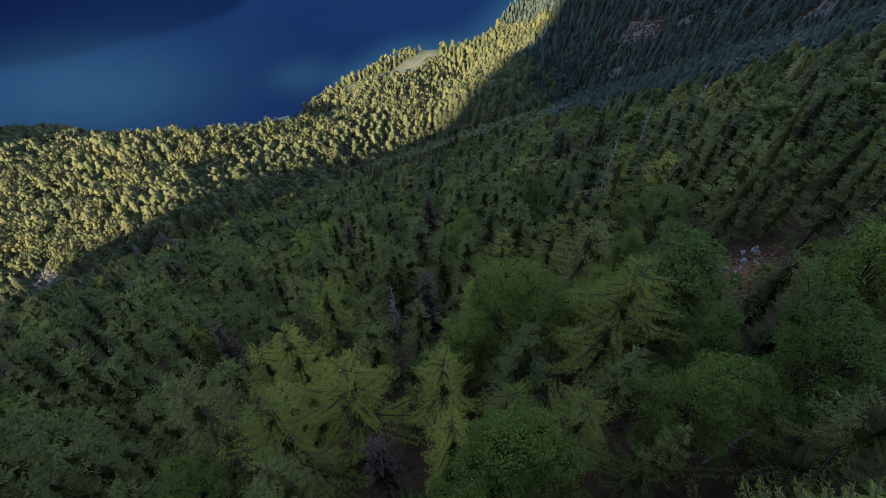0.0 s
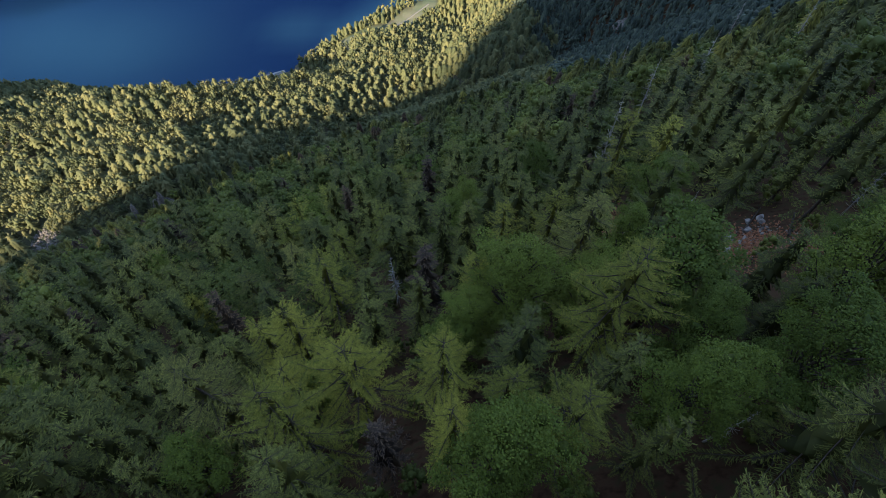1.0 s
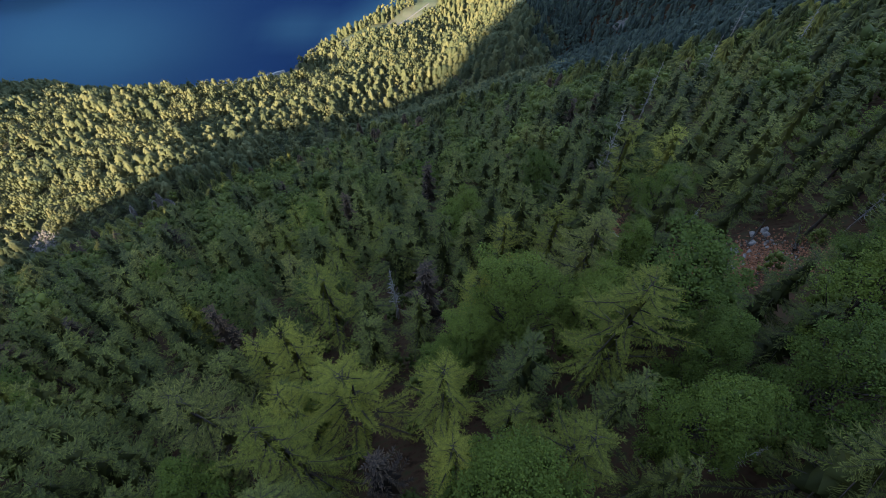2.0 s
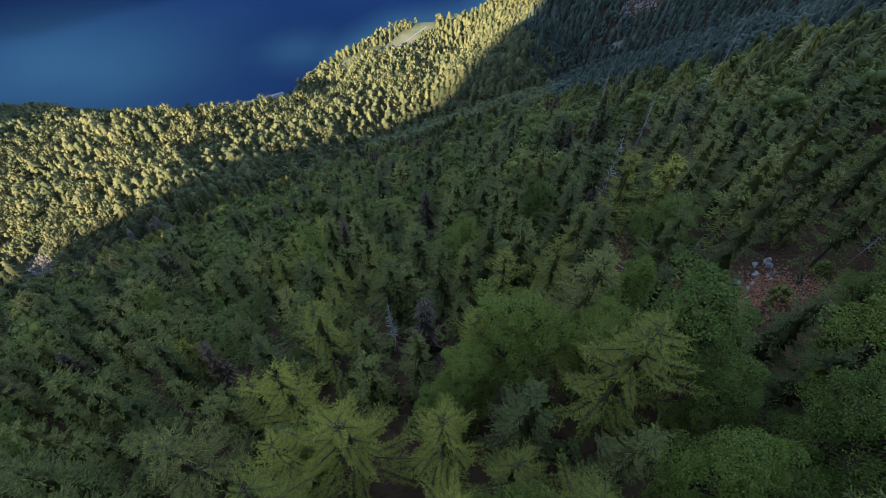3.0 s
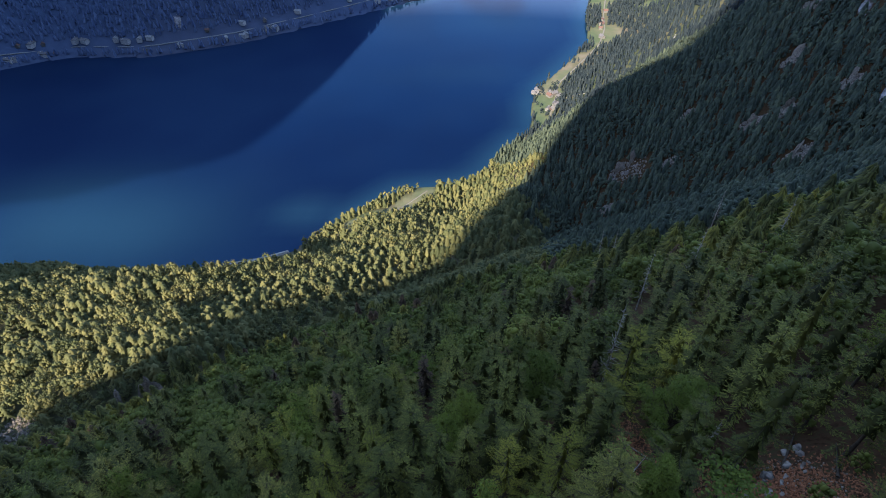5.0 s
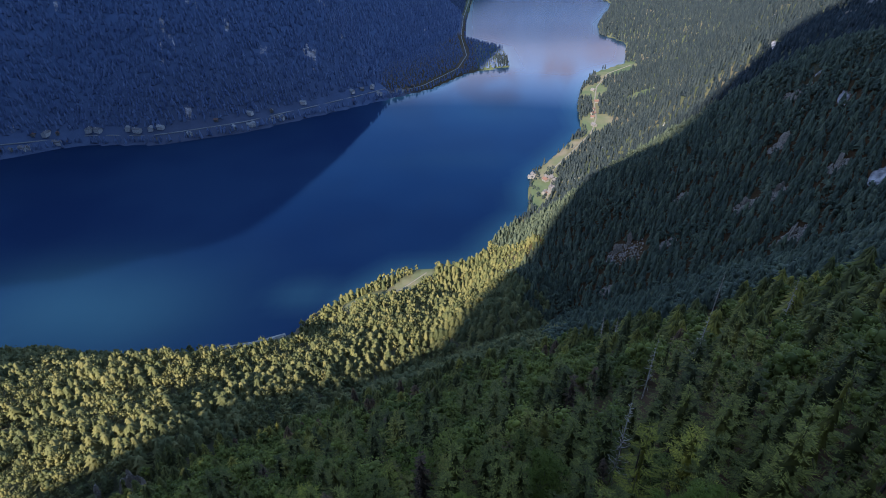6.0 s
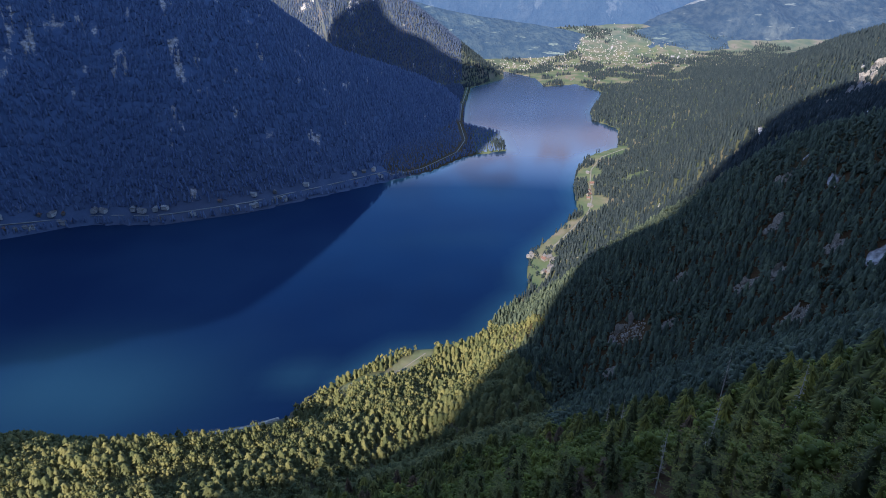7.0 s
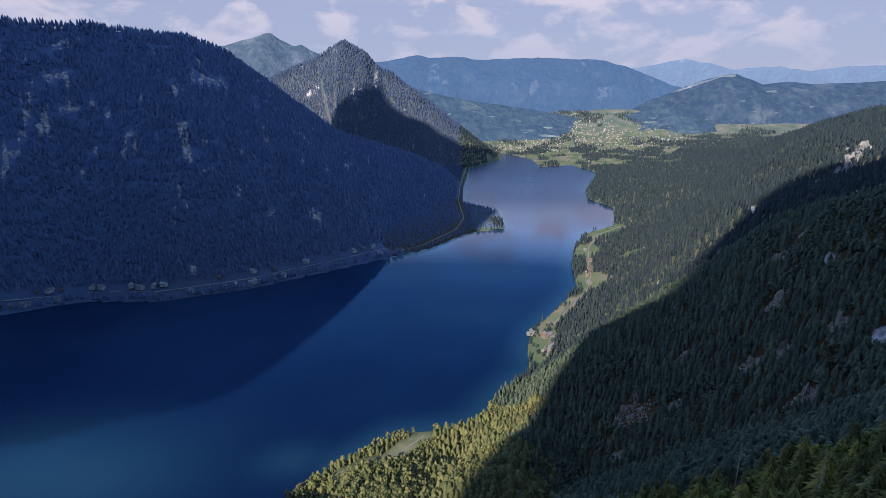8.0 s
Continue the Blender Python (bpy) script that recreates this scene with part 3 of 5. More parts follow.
def far_range(label, mat, line, slope, seed, step=34.0, depth=520.0, rugged=1.0):
    xs_ = np.arange(line[0][0], line[-1][0], step)
    back = np.linspace(-depth, 180, 26)
    X, B = np.meshgrid(xs_, back)
    Y = line[0][1] + B
    Z = range_height(X, B, line, slope, seed, depth, rugged)
    r_, c_ = X.shape
    i, j = np.meshgrid(np.arange(r_ - 1), np.arange(c_ - 1), indexing="ij")
    me = mesh_from(np.stack([X, Y, Z], -1).reshape(-1, 3), np.stack([i * c_ + j, i * c_ + j + 1, (i + 1) * c_ + j + 1, (i + 1) * c_ + j], -1).reshape(-1, 4), mat)
    me.polygons.foreach_set("use_smooth", np.ones(len(me.polygons), bool))
    return tagged(new("backdrop", me), label, "mountain", kind="structure")


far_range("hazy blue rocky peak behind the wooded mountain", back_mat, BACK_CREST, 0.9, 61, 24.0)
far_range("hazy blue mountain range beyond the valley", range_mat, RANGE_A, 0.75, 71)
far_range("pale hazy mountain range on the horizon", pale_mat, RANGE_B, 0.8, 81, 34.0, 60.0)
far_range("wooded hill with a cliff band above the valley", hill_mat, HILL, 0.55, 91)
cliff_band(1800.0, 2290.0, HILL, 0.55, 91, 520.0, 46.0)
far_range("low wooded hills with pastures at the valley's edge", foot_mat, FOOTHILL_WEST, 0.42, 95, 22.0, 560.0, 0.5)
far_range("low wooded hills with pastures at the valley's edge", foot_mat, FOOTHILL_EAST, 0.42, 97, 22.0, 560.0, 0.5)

# ---- trees ----


def kites(roots, tips, widths, sag=0.0):
    """Flat leaf-shaped sprays from roots to tips: four corners, two triangles each."""
    axis = tips - roots
    side = np.cross(axis, np.array([0, 0, 1.0]))
    side /= np.linalg.norm(side, axis=1, keepdims=True) + 1e-9
    mid = roots + axis * 0.5
    a = mid + side * widths[:, None] * 0.5
    b = mid - side * widths[:, None] * 0.5
    a[:, 2] -= sag * widths
    b[:, 2] -= sag * widths
    m = len(roots)
    v = np.stack([roots, a, tips, b], 1).reshape(-1, 3)
    o = np.arange(m)[:, None] * 4
    f = np.concatenate([o + [0, 1, 2], o + [0, 2, 3]], 1).reshape(-1, 3)
    return v, f


def scatter(spacing, test, seed, box):
    """Jittered places in a box that pass a test."""
    g = np.random.default_rng(seed)
    x, y = np.meshgrid(np.arange(box[0], box[1], spacing), np.arange(box[2], box[3], spacing))
    x = (x + g.uniform(-0.45, 0.45, x.shape) * spacing).ravel()
    y = (y + g.uniform(-0.45, 0.45, y.shape) * spacing).ravel()
    keep = test(x, y)
    return x[keep], y[keep]


def forest(name, label, places, templates, mat, low, high, seed, category="trees"):
    g = np.random.default_rng(seed)
    x, y, z = places
    kind = g.integers(0, len(templates), x.size)
    vs, fs, ts, us, base = [], [], [], [], 0
    for k, (tv, tf, *own) in enumerate(templates):
        pick = kind == k
        m = int(pick.sum())
        if not m:
            continue
        ang, s, wide_ = g.uniform(0, 2 * np.pi, m), g.uniform(low, high, m), g.uniform(0.85, 1.2, m)
        ca, sa = np.cos(ang)[:, None], np.sin(ang)[:, None]
        px = (tv[None, :, 0] * ca - tv[None, :, 1] * sa) * (s * wide_)[:, None] + x[pick][:, None]
        py = (tv[None, :, 0] * sa + tv[None, :, 1] * ca) * (s * wide_)[:, None] + y[pick][:, None]
        pz = tv[None, :, 2] * s[:, None] + z[pick][:, None]
        vs.append(np.stack([px, py, pz], -1).reshape(-1, 3))
        fs.append((tf[None] + (np.arange(m) * len(tv))[:, None, None] + base).reshape(-1, 3))
        ts.append(np.repeat(g.uniform(0, 1, m), len(tv)))
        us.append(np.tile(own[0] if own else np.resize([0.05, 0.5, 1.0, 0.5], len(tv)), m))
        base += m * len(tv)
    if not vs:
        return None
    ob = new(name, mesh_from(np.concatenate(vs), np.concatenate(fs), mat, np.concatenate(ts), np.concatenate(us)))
    return tagged(ob, label, category, kind="stuff")


EAST_ROAD = [(172, 830), (190, 890), (205, 960), (262, 1050), (322, 1150), (352, 1240), (368, 1330), (405, 1470), (468, 1600), (560, 1690)]
WEST_ROAD = [(-912, 1046), (-775, 1118), (-610, 1118), (-462, 1180), (-270, 1326), (-60, 1490), (40, 1660), (70, 1800), (60, 2080), (78, 2430), (125, 2930)]
SNAGS = [(80.7, 132.4, 26.0), (35.9, 39.4, 7.5), (31.9, 66.5, 24.0), (146.0, 236.0, 26.0), (88.0, 236.0, 22.0), (94.0, 232.0, 20.0), (52.0, 33.0, 9.0), (-8.0, 30.0, 14.0), (21.0, 1.0, 7.0), (118.0, 150.0, 24.0), (60.0, 118.0, 22.0)]


def wooded_at(x, y, near, far, half_angle=46):
    z, d = height(x, y)
    meadow, rock = land_cover(x, y, z, d)
    r = np.hypot(x, y)
    view = np.abs(np.degrees(np.arctan2(x, y + 40))) < half_angle
    bare = stony(x, y) > 0.4
    bare |= line_distance(x, y, BEACH)[0] < 17
    bare |= (line_distance(x, y, EAST_ROAD)[0] < 7) | (line_distance(x, y, WEST_ROAD)[0] < 11)
    for sx, sy, _ in SNAGS:
        # trees cleared towards the camera, so that each dead tree shows
        gap, _ = line_distance(x, y, [(sx, sy + 2), (sx * 0.86, sy * 0.86)])
        bare |= gap < 5.0
    return ~bare & (z > 1.2) & (meadow < 0.4) & ((rock < 0.55) | (x < 100) & (grid_noise(x / 11, y / 11, 66) > 0.55) & (cliffs(x, y) < 0.5)) & (r > near) & (r <= far) & view


def with_height(x, y):
    z, _ = height(x, y)
    return x, y, z - 0.3


def part(name, me, parent, label=""):
    ob = new(name, me)
    ob.parent = parent
    return tagged(ob, label)


def tube(points, radii, sides=6):
    """A tapering limb through points: places and faces (triangles)."""
    points = np.asarray(points, float)
    ang = np.arange(sides) * 2 * np.pi / sides
    v, f = [], []
    for k, (p_, r_) in enumerate(zip(points, radii)):
        axis = points[min(k + 1, len(points) - 1)] - points[max(k - 1, 0)]
        axis /= np.linalg.norm(axis) + 1e-9
        e1 = np.cross(axis, (0.3, 1.0, 0.2))
        e1 /= np.linalg.norm(e1)
        e2 = np.cross(axis, e1)
        v.append(p_ + r_ * (np.cos(ang)[:, None] * e1 + np.sin(ang)[:, None] * e2))
        if k:
            a = (k - 1) * sides + np.arange(sides)
            b_ = (k - 1) * sides + (np.arange(sides) + 1) % sides
            f += [np.stack([a, b_, b_ + sides], 1), np.stack([a, b_ + sides, a + sides], 1)]
    return np.concatenate(v), np.concatenate(f)


def joined(pieces):
    vs, fs, base = [], [], 0
    for v, f in pieces:
        vs.append(v)
        fs.append(f + base)
        base += len(v)
    return np.concatenate(vs), np.concatenate(fs)


def trunk_mesh(h, r0, seed, mat, lean=0.03):
    g = np.random.default_rng(seed)
    k = np.linspace(0, 1, 7)
    pts = np.stack([np.cumsum(g.normal(0, lean, 7)) * k, np.cumsum(g.normal(0, lean, 7)) * k, k * h * 0.93 - 0.6 * (k == 0)], 1)
    return mesh_from(*tube(pts, r0 * (1 - 0.92 * k) * (1 + 0.5 * (k == 0)), 8), mat)


def skirts(h, radius, tiers, sides, seed, bare=0.1):
    """A conifer as a stack of ragged skirts."""
    g = np.random.default_rng(seed)
    v, f = [], []
    for k in range(tiers):
        u = k / tiers
        top, low = h * (bare + (1 - bare) * min(1.0, (k + 1.7) / tiers)), h * (bare + (1 - bare) * u)
        r_ = radius * (1 - u) ** 0.8 * g.uniform(0.85, 1.15) + 0.25
        base = len(v)
        v.append((g.normal(0, 0.15), g.normal(0, 0.15), top))
        spin = g.uniform(0, 6.28)
        for s in range(sides):
            a = spin + s * 2 * math.pi / sides + g.normal(0, 0.12)
            rr = r_ * (1.18 if s % 2 else 0.62) * g.uniform(0.8, 1.2)
            v.append((math.cos(a) * rr, math.sin(a) * rr, low - (0.14 if s % 2 else -0.05) * r_ + g.normal(0, 0.2)))
        f += [(base, base + 1 + s, base + 1 + (s + 1) % sides) for s in range(sides)]
    return np.array(v), np.array(f)


def lobed(h, radius, rings, sides, seed, bare=0.22):
    """A broadleaf crown as a ragged, lobed dome."""
    g = np.random.default_rng(seed)
    v, f = [(g.normal(0, 0.4), g.normal(0, 0.4), h)], []
    for k in range(rings):
        u = (k + 1) / (rings + 0.35)
        for s in range(sides):
            a = (s + 0.5 * (k % 2)) * 2 * math.pi / sides + g.normal(0, 0.15)
            rr = radius * math.sin(min(u * 1.25, 1.0) * math.pi / 2) ** 0.9 * g.uniform(0.62, 1.22) * (0.75 if k == rings - 1 else 1)
            v.append((math.cos(a) * rr, math.sin(a) * rr, h - (h * (1 - bare)) * u ** 1.5 + g.normal(0, 0.06) * h))
    f += [(0, 1 + s, 1 + (s + 1) % sides) for s in range(sides)]
    for k in range(rings - 1):
        for s in range(sides):
            a, c_ = 1 + k * sides + s, 1 + k * sides + (s + 1) % sides
            f += [(a, a + sides, c_ + sides), (a, c_ + sides, c_)]
    return np.array(v), np.array(f)


def needle_sprays(h, radius, count, seed, droop, up_tip, twig, twig_w, bare=0.16, per=12, power=0.8, shoots=1, inner=0.35, core=0.55):
    """Crown of a conifer: boughs in loose whorls, each with a fan of small drooping sprays."""
    g = np.random.default_rng(seed)
    z = bare + (0.985 - bare) * np.sort(g.uniform(0, 1, count)) ** 0.92
    ang = np.arange(count) * 2.39996 + g.normal(0, 0.35, count)
    reach = radius * ((1 - z) / (1 - bare)) ** power * g.uniform(0.5, 1.25, count) + 0.25
    lump = 1 + 0.22 * np.sin(ang * 2 + seed) + 0.15 * np.sin(ang * 3 + z * 14)
    reach *= lump
    roots, tips, wide_ = [], [], []
    wood = []
    for zi, ai, ri in zip(z, ang, reach):
        out = np.array([math.cos(ai), math.sin(ai), 0.0])
        side = np.array([-out[1], out[0], 0.0])
        m = max(4, int(per * (0.45 + 0.55 * ri / radius)))
        t = inner + (1.0 - inner) * np.linspace(0.0, 1.0, m)

        def along(t):
            t = np.asarray(t)[..., None]
            return np.array([0, 0, zi * h]) + out * ri * t + np.array([0, 0, 1.0]) * ri * (-droop * t + up_tip * t ** 3)

        base = along(t)
        wood.append(tube(along([0.0, 0.5, 1.0]), np.array([0.035, 0.022, 0.008]) * (0.5 + ri / 3), 3))
        for s in (-1, 1):
            length = twig * g.uniform(0.6, 1.25, m) * (1.15 - 0.55 * t) * (0.6 + 0.4 * ri / radius)
            way = out * g.uniform(0.35, 0.9, (m, 1)) + side * s * g.uniform(0.5, 1.0, (m, 1)) + np.array([0, 0, 1.0]) * g.uniform(-0.32, 0.12, (m, 1))
            way /= np.linalg.norm(way, axis=1, keepdims=True)
            roots.append(base)
            tips.append(base + way * length[:, None])
            wide_.append(twig_w * g.uniform(0.7, 1.4, m))
        roots.append(base[-2:])
        tips.append(base[-2:] + (out * 0.8 + np.array([0, 0, 0.15])) * twig)
        wide_.append(np.full(2, twig_w))
    r_, t_, w_ = np.concatenate(roots), np.concatenate(tips), np.concatenate(wide_)
    # small shoots stand off each spray
    fans = [kites(r_, t_, w_, 0.2)]
    more = np.random.default_rng(seed + 1)
    for k in range(shoots):
        mid = r_ + (t_ - r_) * more.uniform(0.25, 0.85, (len(r_), 1))
        shoot = more.normal(0, 1, r_.shape) * (1, 1, 0.28) + (t_ - r_) / np.linalg.norm(t_ - r_, axis=1, keepdims=True) * 0.9
        shoot = shoot / np.linalg.norm(shoot, axis=1, keepdims=True) * np.linalg.norm(t_ - r_, axis=1, keepdims=True) * more.uniform(0.35, 0.65, (len(r_), 1))
        fans.append(kites(mid, mid + shoot, w_ * 0.85, 0.2))
    a = np.arange(14) * 2.4
    top = np.stack([0 * a, 0 * a, h * np.linspace(0.86, 0.97, 14)], 1)
    fans.append(kites(top, top + np.stack([np.cos(a) * 0.45, np.sin(a) * 0.45, 0.25 + 0 * a], 1) * np.linspace(1.3, 0.5, 14)[:, None], np.full(14, twig_w)))
    count_ = sum(len(k_[0]) for k_ in fans)
    # the crown's inside: dense skirts painted dark in place of its shade
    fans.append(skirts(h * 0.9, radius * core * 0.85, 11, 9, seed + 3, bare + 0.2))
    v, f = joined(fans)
    growth_light = np.concatenate([np.resize([0.05, 0.5, 1.0, 0.5], count_), np.full(len(v) - count_, 0.02)])
    return v, f, growth_light, wood


def needle_crown(h, radius, count, seed, droop, up_tip, twig, twig_w, mat, *shape):
    v, f, growth_light, wood = needle_sprays(h, radius, count, seed, droop, up_tip, twig, twig_w, *shape)
    return mesh_from(v, f, mat, None, growth_light), mesh_from(*joined(wood), bark)


def leaf_crown(h, radius, clumps, leaves, seed, size, mat, bare=0.3):
    """Crown of a broadleaf tree: lobes of leaves on the ends of limbs, open between them."""
    g = np.random.default_rng(seed)
    roots, tips, wide_, wood, hearts = [], [], [], [], []
    for k in range(clumps):
        u = (k + 0.5) / clumps
        zz = bare + (0.97 - bare) * (1 - u) ** 0.8
        prof = math.sin(min((zz - bare) / (1 - bare) * 0.86 + 0.14, 1.0) * math.pi) ** 0.6
        a = k * 2.39996 + g.normal(0, 0.3)
        rr = radius * prof * g.uniform(0.3, 1.12) * (1 + 0.28 * math.sin(2 * a + seed) + 0.16 * math.sin(3 * a + 2 * seed))
        zz = min(zz + g.normal(0, 0.05), 0.98)
        c = np.array([math.cos(a) * rr, math.sin(a) * rr, zz * h])
        own = radius * g.uniform(0.14, 0.32)
        d_ = g.normal(0, 1, (leaves, 3))
        d_ /= np.linalg.norm(d_, axis=1, keepdims=True)
        d_[:, 2] = np.where(d_[:, 2] < -0.3, -d_[:, 2], d_[:, 2])
        place = c + d_ * own * g.uniform(0.55, 1.08, (leaves, 1)) * (1.15, 1.15, 0.8)
        way = d_ * 0.5 + g.normal(0, 0.6, (leaves, 3))
        way /= np.linalg.norm(way, axis=1, keepdims=True)
        s = size * g.uniform(0.6, 1.35, leaves)
        roots.append(place)
        tips.append(place + way * s[:, None])
        wide_.append(s * 0.75)
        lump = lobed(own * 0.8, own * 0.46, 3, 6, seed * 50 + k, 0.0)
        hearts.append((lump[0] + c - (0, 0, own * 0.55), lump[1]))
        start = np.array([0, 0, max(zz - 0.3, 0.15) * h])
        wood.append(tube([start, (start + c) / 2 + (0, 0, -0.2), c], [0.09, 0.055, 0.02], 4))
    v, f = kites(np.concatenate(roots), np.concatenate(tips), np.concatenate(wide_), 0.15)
    # the lumps inside the clumps are painted dark for shade
    growth_light = np.concatenate([np.resize([0.40, 0.58, 0.80, 0.58], len(v)), np.full(sum(len(b[0]) for b in hearts), 0.02)])
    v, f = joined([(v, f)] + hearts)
    return mesh_from(v, f, mat, None, growth_light), mesh_from(*joined(wood), bark)


def snag_mesh(h, seed, limbs=34, reach=1.7):
    g = np.random.default_rng(seed)
    pieces = []
    k = np.linspace(0, 1, 6)
    bend = g.normal(0, 0.4, 2)
    pts = np.stack([bend[0] * k ** 2, bend[1] * k ** 2, k * h], 1)
    pieces.append(tube(pts, 0.20 * (1 - 0.93 * k), 6))
    for _ in range(limbs):
        z = g.uniform(0.25, 0.95)
        a = g.uniform(0, 2 * np.pi)
        r_ = reach * (1.1 - z) * g.uniform(0.5, 1.2)
        p0 = np.array([bend[0] * z * z, bend[1] * z * z, z * h])
        out = np.array([math.cos(a), math.sin(a), 0])
        p1 = p0 + out * r_ * 0.6 + (0, 0, g.uniform(-0.3, 0.1) * r_)
        p2 = p0 + out * r_ + (0, 0, g.uniform(-0.2, 0.45) * r_)
        pieces.append(tube([p0, p1, p2], [0.055, 0.036, 0.012], 3))
        for _s in range(2):
            q = p1 + (p2 - p1) * g.uniform(0, 0.8)
            pieces.append(tube([q, q + g.normal(0, 0.28, 3) * r_ * 0.5], [0.014, 0.005], 3))
    return joined(pieces)


def tree(kind, label, category, meshes, m, group):
    t = new(kind)
    for name, me in meshes:
        ob = part(name, me, t)
        if name == "branchwork":
            ob["kind"] = "stuff"
    t.matrix_basis = m
    return tagged(t, label, category, group)


def tree_pose(x, y, s, ang, wide=1.0, sink=0.3):
    z, _ = height(np.array([x]), np.array([y]))
    return Matrix.LocRotScale((x, y, float(z[0]) - sink), Euler((0, 0, ang)), (s * wide, s * wide, s))


MAKES = {}


def make(kind, k, trunk, crown_and_wood, wooded=True):
    crown, wood = crown_and_wood
    MAKES[kind, k] = [("trunk", trunk), ("crown", crown)] + ([("branchwork", wood)] if wooded else [])


for k in range(3):
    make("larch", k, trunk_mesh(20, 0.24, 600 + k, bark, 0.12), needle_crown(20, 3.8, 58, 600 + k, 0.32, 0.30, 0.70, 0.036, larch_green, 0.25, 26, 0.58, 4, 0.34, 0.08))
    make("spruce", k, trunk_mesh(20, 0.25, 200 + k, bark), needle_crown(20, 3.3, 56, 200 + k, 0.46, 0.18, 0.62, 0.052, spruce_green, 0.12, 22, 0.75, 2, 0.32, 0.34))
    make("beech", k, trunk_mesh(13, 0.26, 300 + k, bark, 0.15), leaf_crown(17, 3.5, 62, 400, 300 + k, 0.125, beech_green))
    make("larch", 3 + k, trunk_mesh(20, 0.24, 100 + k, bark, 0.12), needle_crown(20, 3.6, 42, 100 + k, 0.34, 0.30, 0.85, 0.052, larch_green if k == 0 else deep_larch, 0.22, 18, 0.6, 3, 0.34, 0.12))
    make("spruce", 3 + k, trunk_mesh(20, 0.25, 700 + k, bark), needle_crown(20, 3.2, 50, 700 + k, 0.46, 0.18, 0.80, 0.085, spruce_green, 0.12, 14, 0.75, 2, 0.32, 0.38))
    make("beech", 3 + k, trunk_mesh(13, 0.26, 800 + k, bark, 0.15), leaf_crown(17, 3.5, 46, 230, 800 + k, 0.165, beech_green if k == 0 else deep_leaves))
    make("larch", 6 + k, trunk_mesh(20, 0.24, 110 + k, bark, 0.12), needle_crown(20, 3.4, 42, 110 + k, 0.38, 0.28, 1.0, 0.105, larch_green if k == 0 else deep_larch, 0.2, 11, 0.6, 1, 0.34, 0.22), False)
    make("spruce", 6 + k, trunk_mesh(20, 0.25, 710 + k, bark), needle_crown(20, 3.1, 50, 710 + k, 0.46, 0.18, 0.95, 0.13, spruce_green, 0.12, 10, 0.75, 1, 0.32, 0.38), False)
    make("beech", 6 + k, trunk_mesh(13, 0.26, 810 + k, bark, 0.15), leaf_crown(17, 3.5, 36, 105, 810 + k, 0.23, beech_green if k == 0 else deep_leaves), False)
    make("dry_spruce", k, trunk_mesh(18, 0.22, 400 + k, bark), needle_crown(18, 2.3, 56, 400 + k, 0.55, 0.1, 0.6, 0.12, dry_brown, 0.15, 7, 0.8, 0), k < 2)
HEIGHTS = {"larch": 20.0, "spruce": 20.0, "beech": 17.0, "dry_spruce": 18.0}
LABELS = {"larch": "yellow-green larch with feathery drooping boughs on the steep slope", "spruce": "dark green spruce with drooping boughs on the slope",
          "beech": "bright green broadleaf tree with a lobed crown", "dry_spruce": "dying conifer with rust-brown needles among green trees"}
BUILT = {}


def plant(kind, variant, x, y, s, ang, wide=1.0):
    key = (kind, variant)
    m = tree_pose(x, y, s, ang, wide)
    if key not in BUILT:
        BUILT[key] = tree(kind, LABELS[kind], "tree", MAKES[key], m, kind.replace("_", " ") + " trees on the near slope")
        return BUILT[key]
    made = copy_thing(BUILT[key], Matrix())
    made.matrix_basis = m
    return made


# the trees that stand out: kind, make, place, height
STAND_OUT = [("larch", 1, 0.3, 0.6, 20.5, 0.85), ("larch", 2, 8.2, 0.3, 21.5, 0.9), ("beech", 0, 17.5, 2.7, 17.5, 1.05), ("larch", 0, -12.6, 1.5, 27.0, 0.95),
             ("larch", 1, 3.1, 20.7, 21.0, 1.0), ("larch", 1, 14.5, 11.7, 25.5, 1.15), ("beech", 1, 3.7, 52.5, 19.0, 0.85), ("beech", 2, 19.5, 24.0, 20.5, 0.75),
             ("beech", 0, 31.1, 41.5, 18.0, 1.1), ("beech", 0, 26.0, 4.5, 17.5, 1.2), ("beech", 1, 16.8, 57.8, 22.0, 0.85), ("larch", 2, -9.0, 7.7, 22.5, 1.3),
             ("larch", 0, -17.0, 14.4, 24.0, 1.1), ("dry_spruce", 0, -32.0, 23.7, 23.0, 1.0), ("spruce", 1, -33.0, 47.6, 13.5, 1.5), ("spruce", 0, 48.0, 48.5, 31.5, 0.6),
             ("spruce", 1, -16.5, 49.4, 13.0, 1.3), ("larch", 0, 27.5, 50.8, 28.5, 0.8), ("beech", 2, 39.0, 18.0, 15.0, 1.2), ("larch", 0, -22.0, 16.0, 20.0, 1.1),
             ("larch", 2, 13.5, 31.8, 23.5, 0.75), ("larch", 1, 7.6, 33.5, 22.5, 0.7), ("spruce", 2, 35.5, 33.2, 24.5, 0.9), ("larch", 0, 11.0, 29.0, 16.0, 0.8)]
CLEARINGS = [(38.0, 30.0, 7.5, 4.2), (27.0, 43.0, 2.6, 7.0), (33.5, 25.0, 5.0, 3.0), (24.5, 37.5, 2.0, 4.0)]
taken = []
for kind, variant, x, y, h, wide_ in STAND_OUT:
    plant(kind, variant, x, y, h / HEIGHTS[kind], x * 7.3 + y, wide_)
    taken.append((x, y, 2.4 * wide_ + 1.4))
    if y > 25:
        taken.append((x * 0.87, y * 0.87 - 1.5, 3.4))
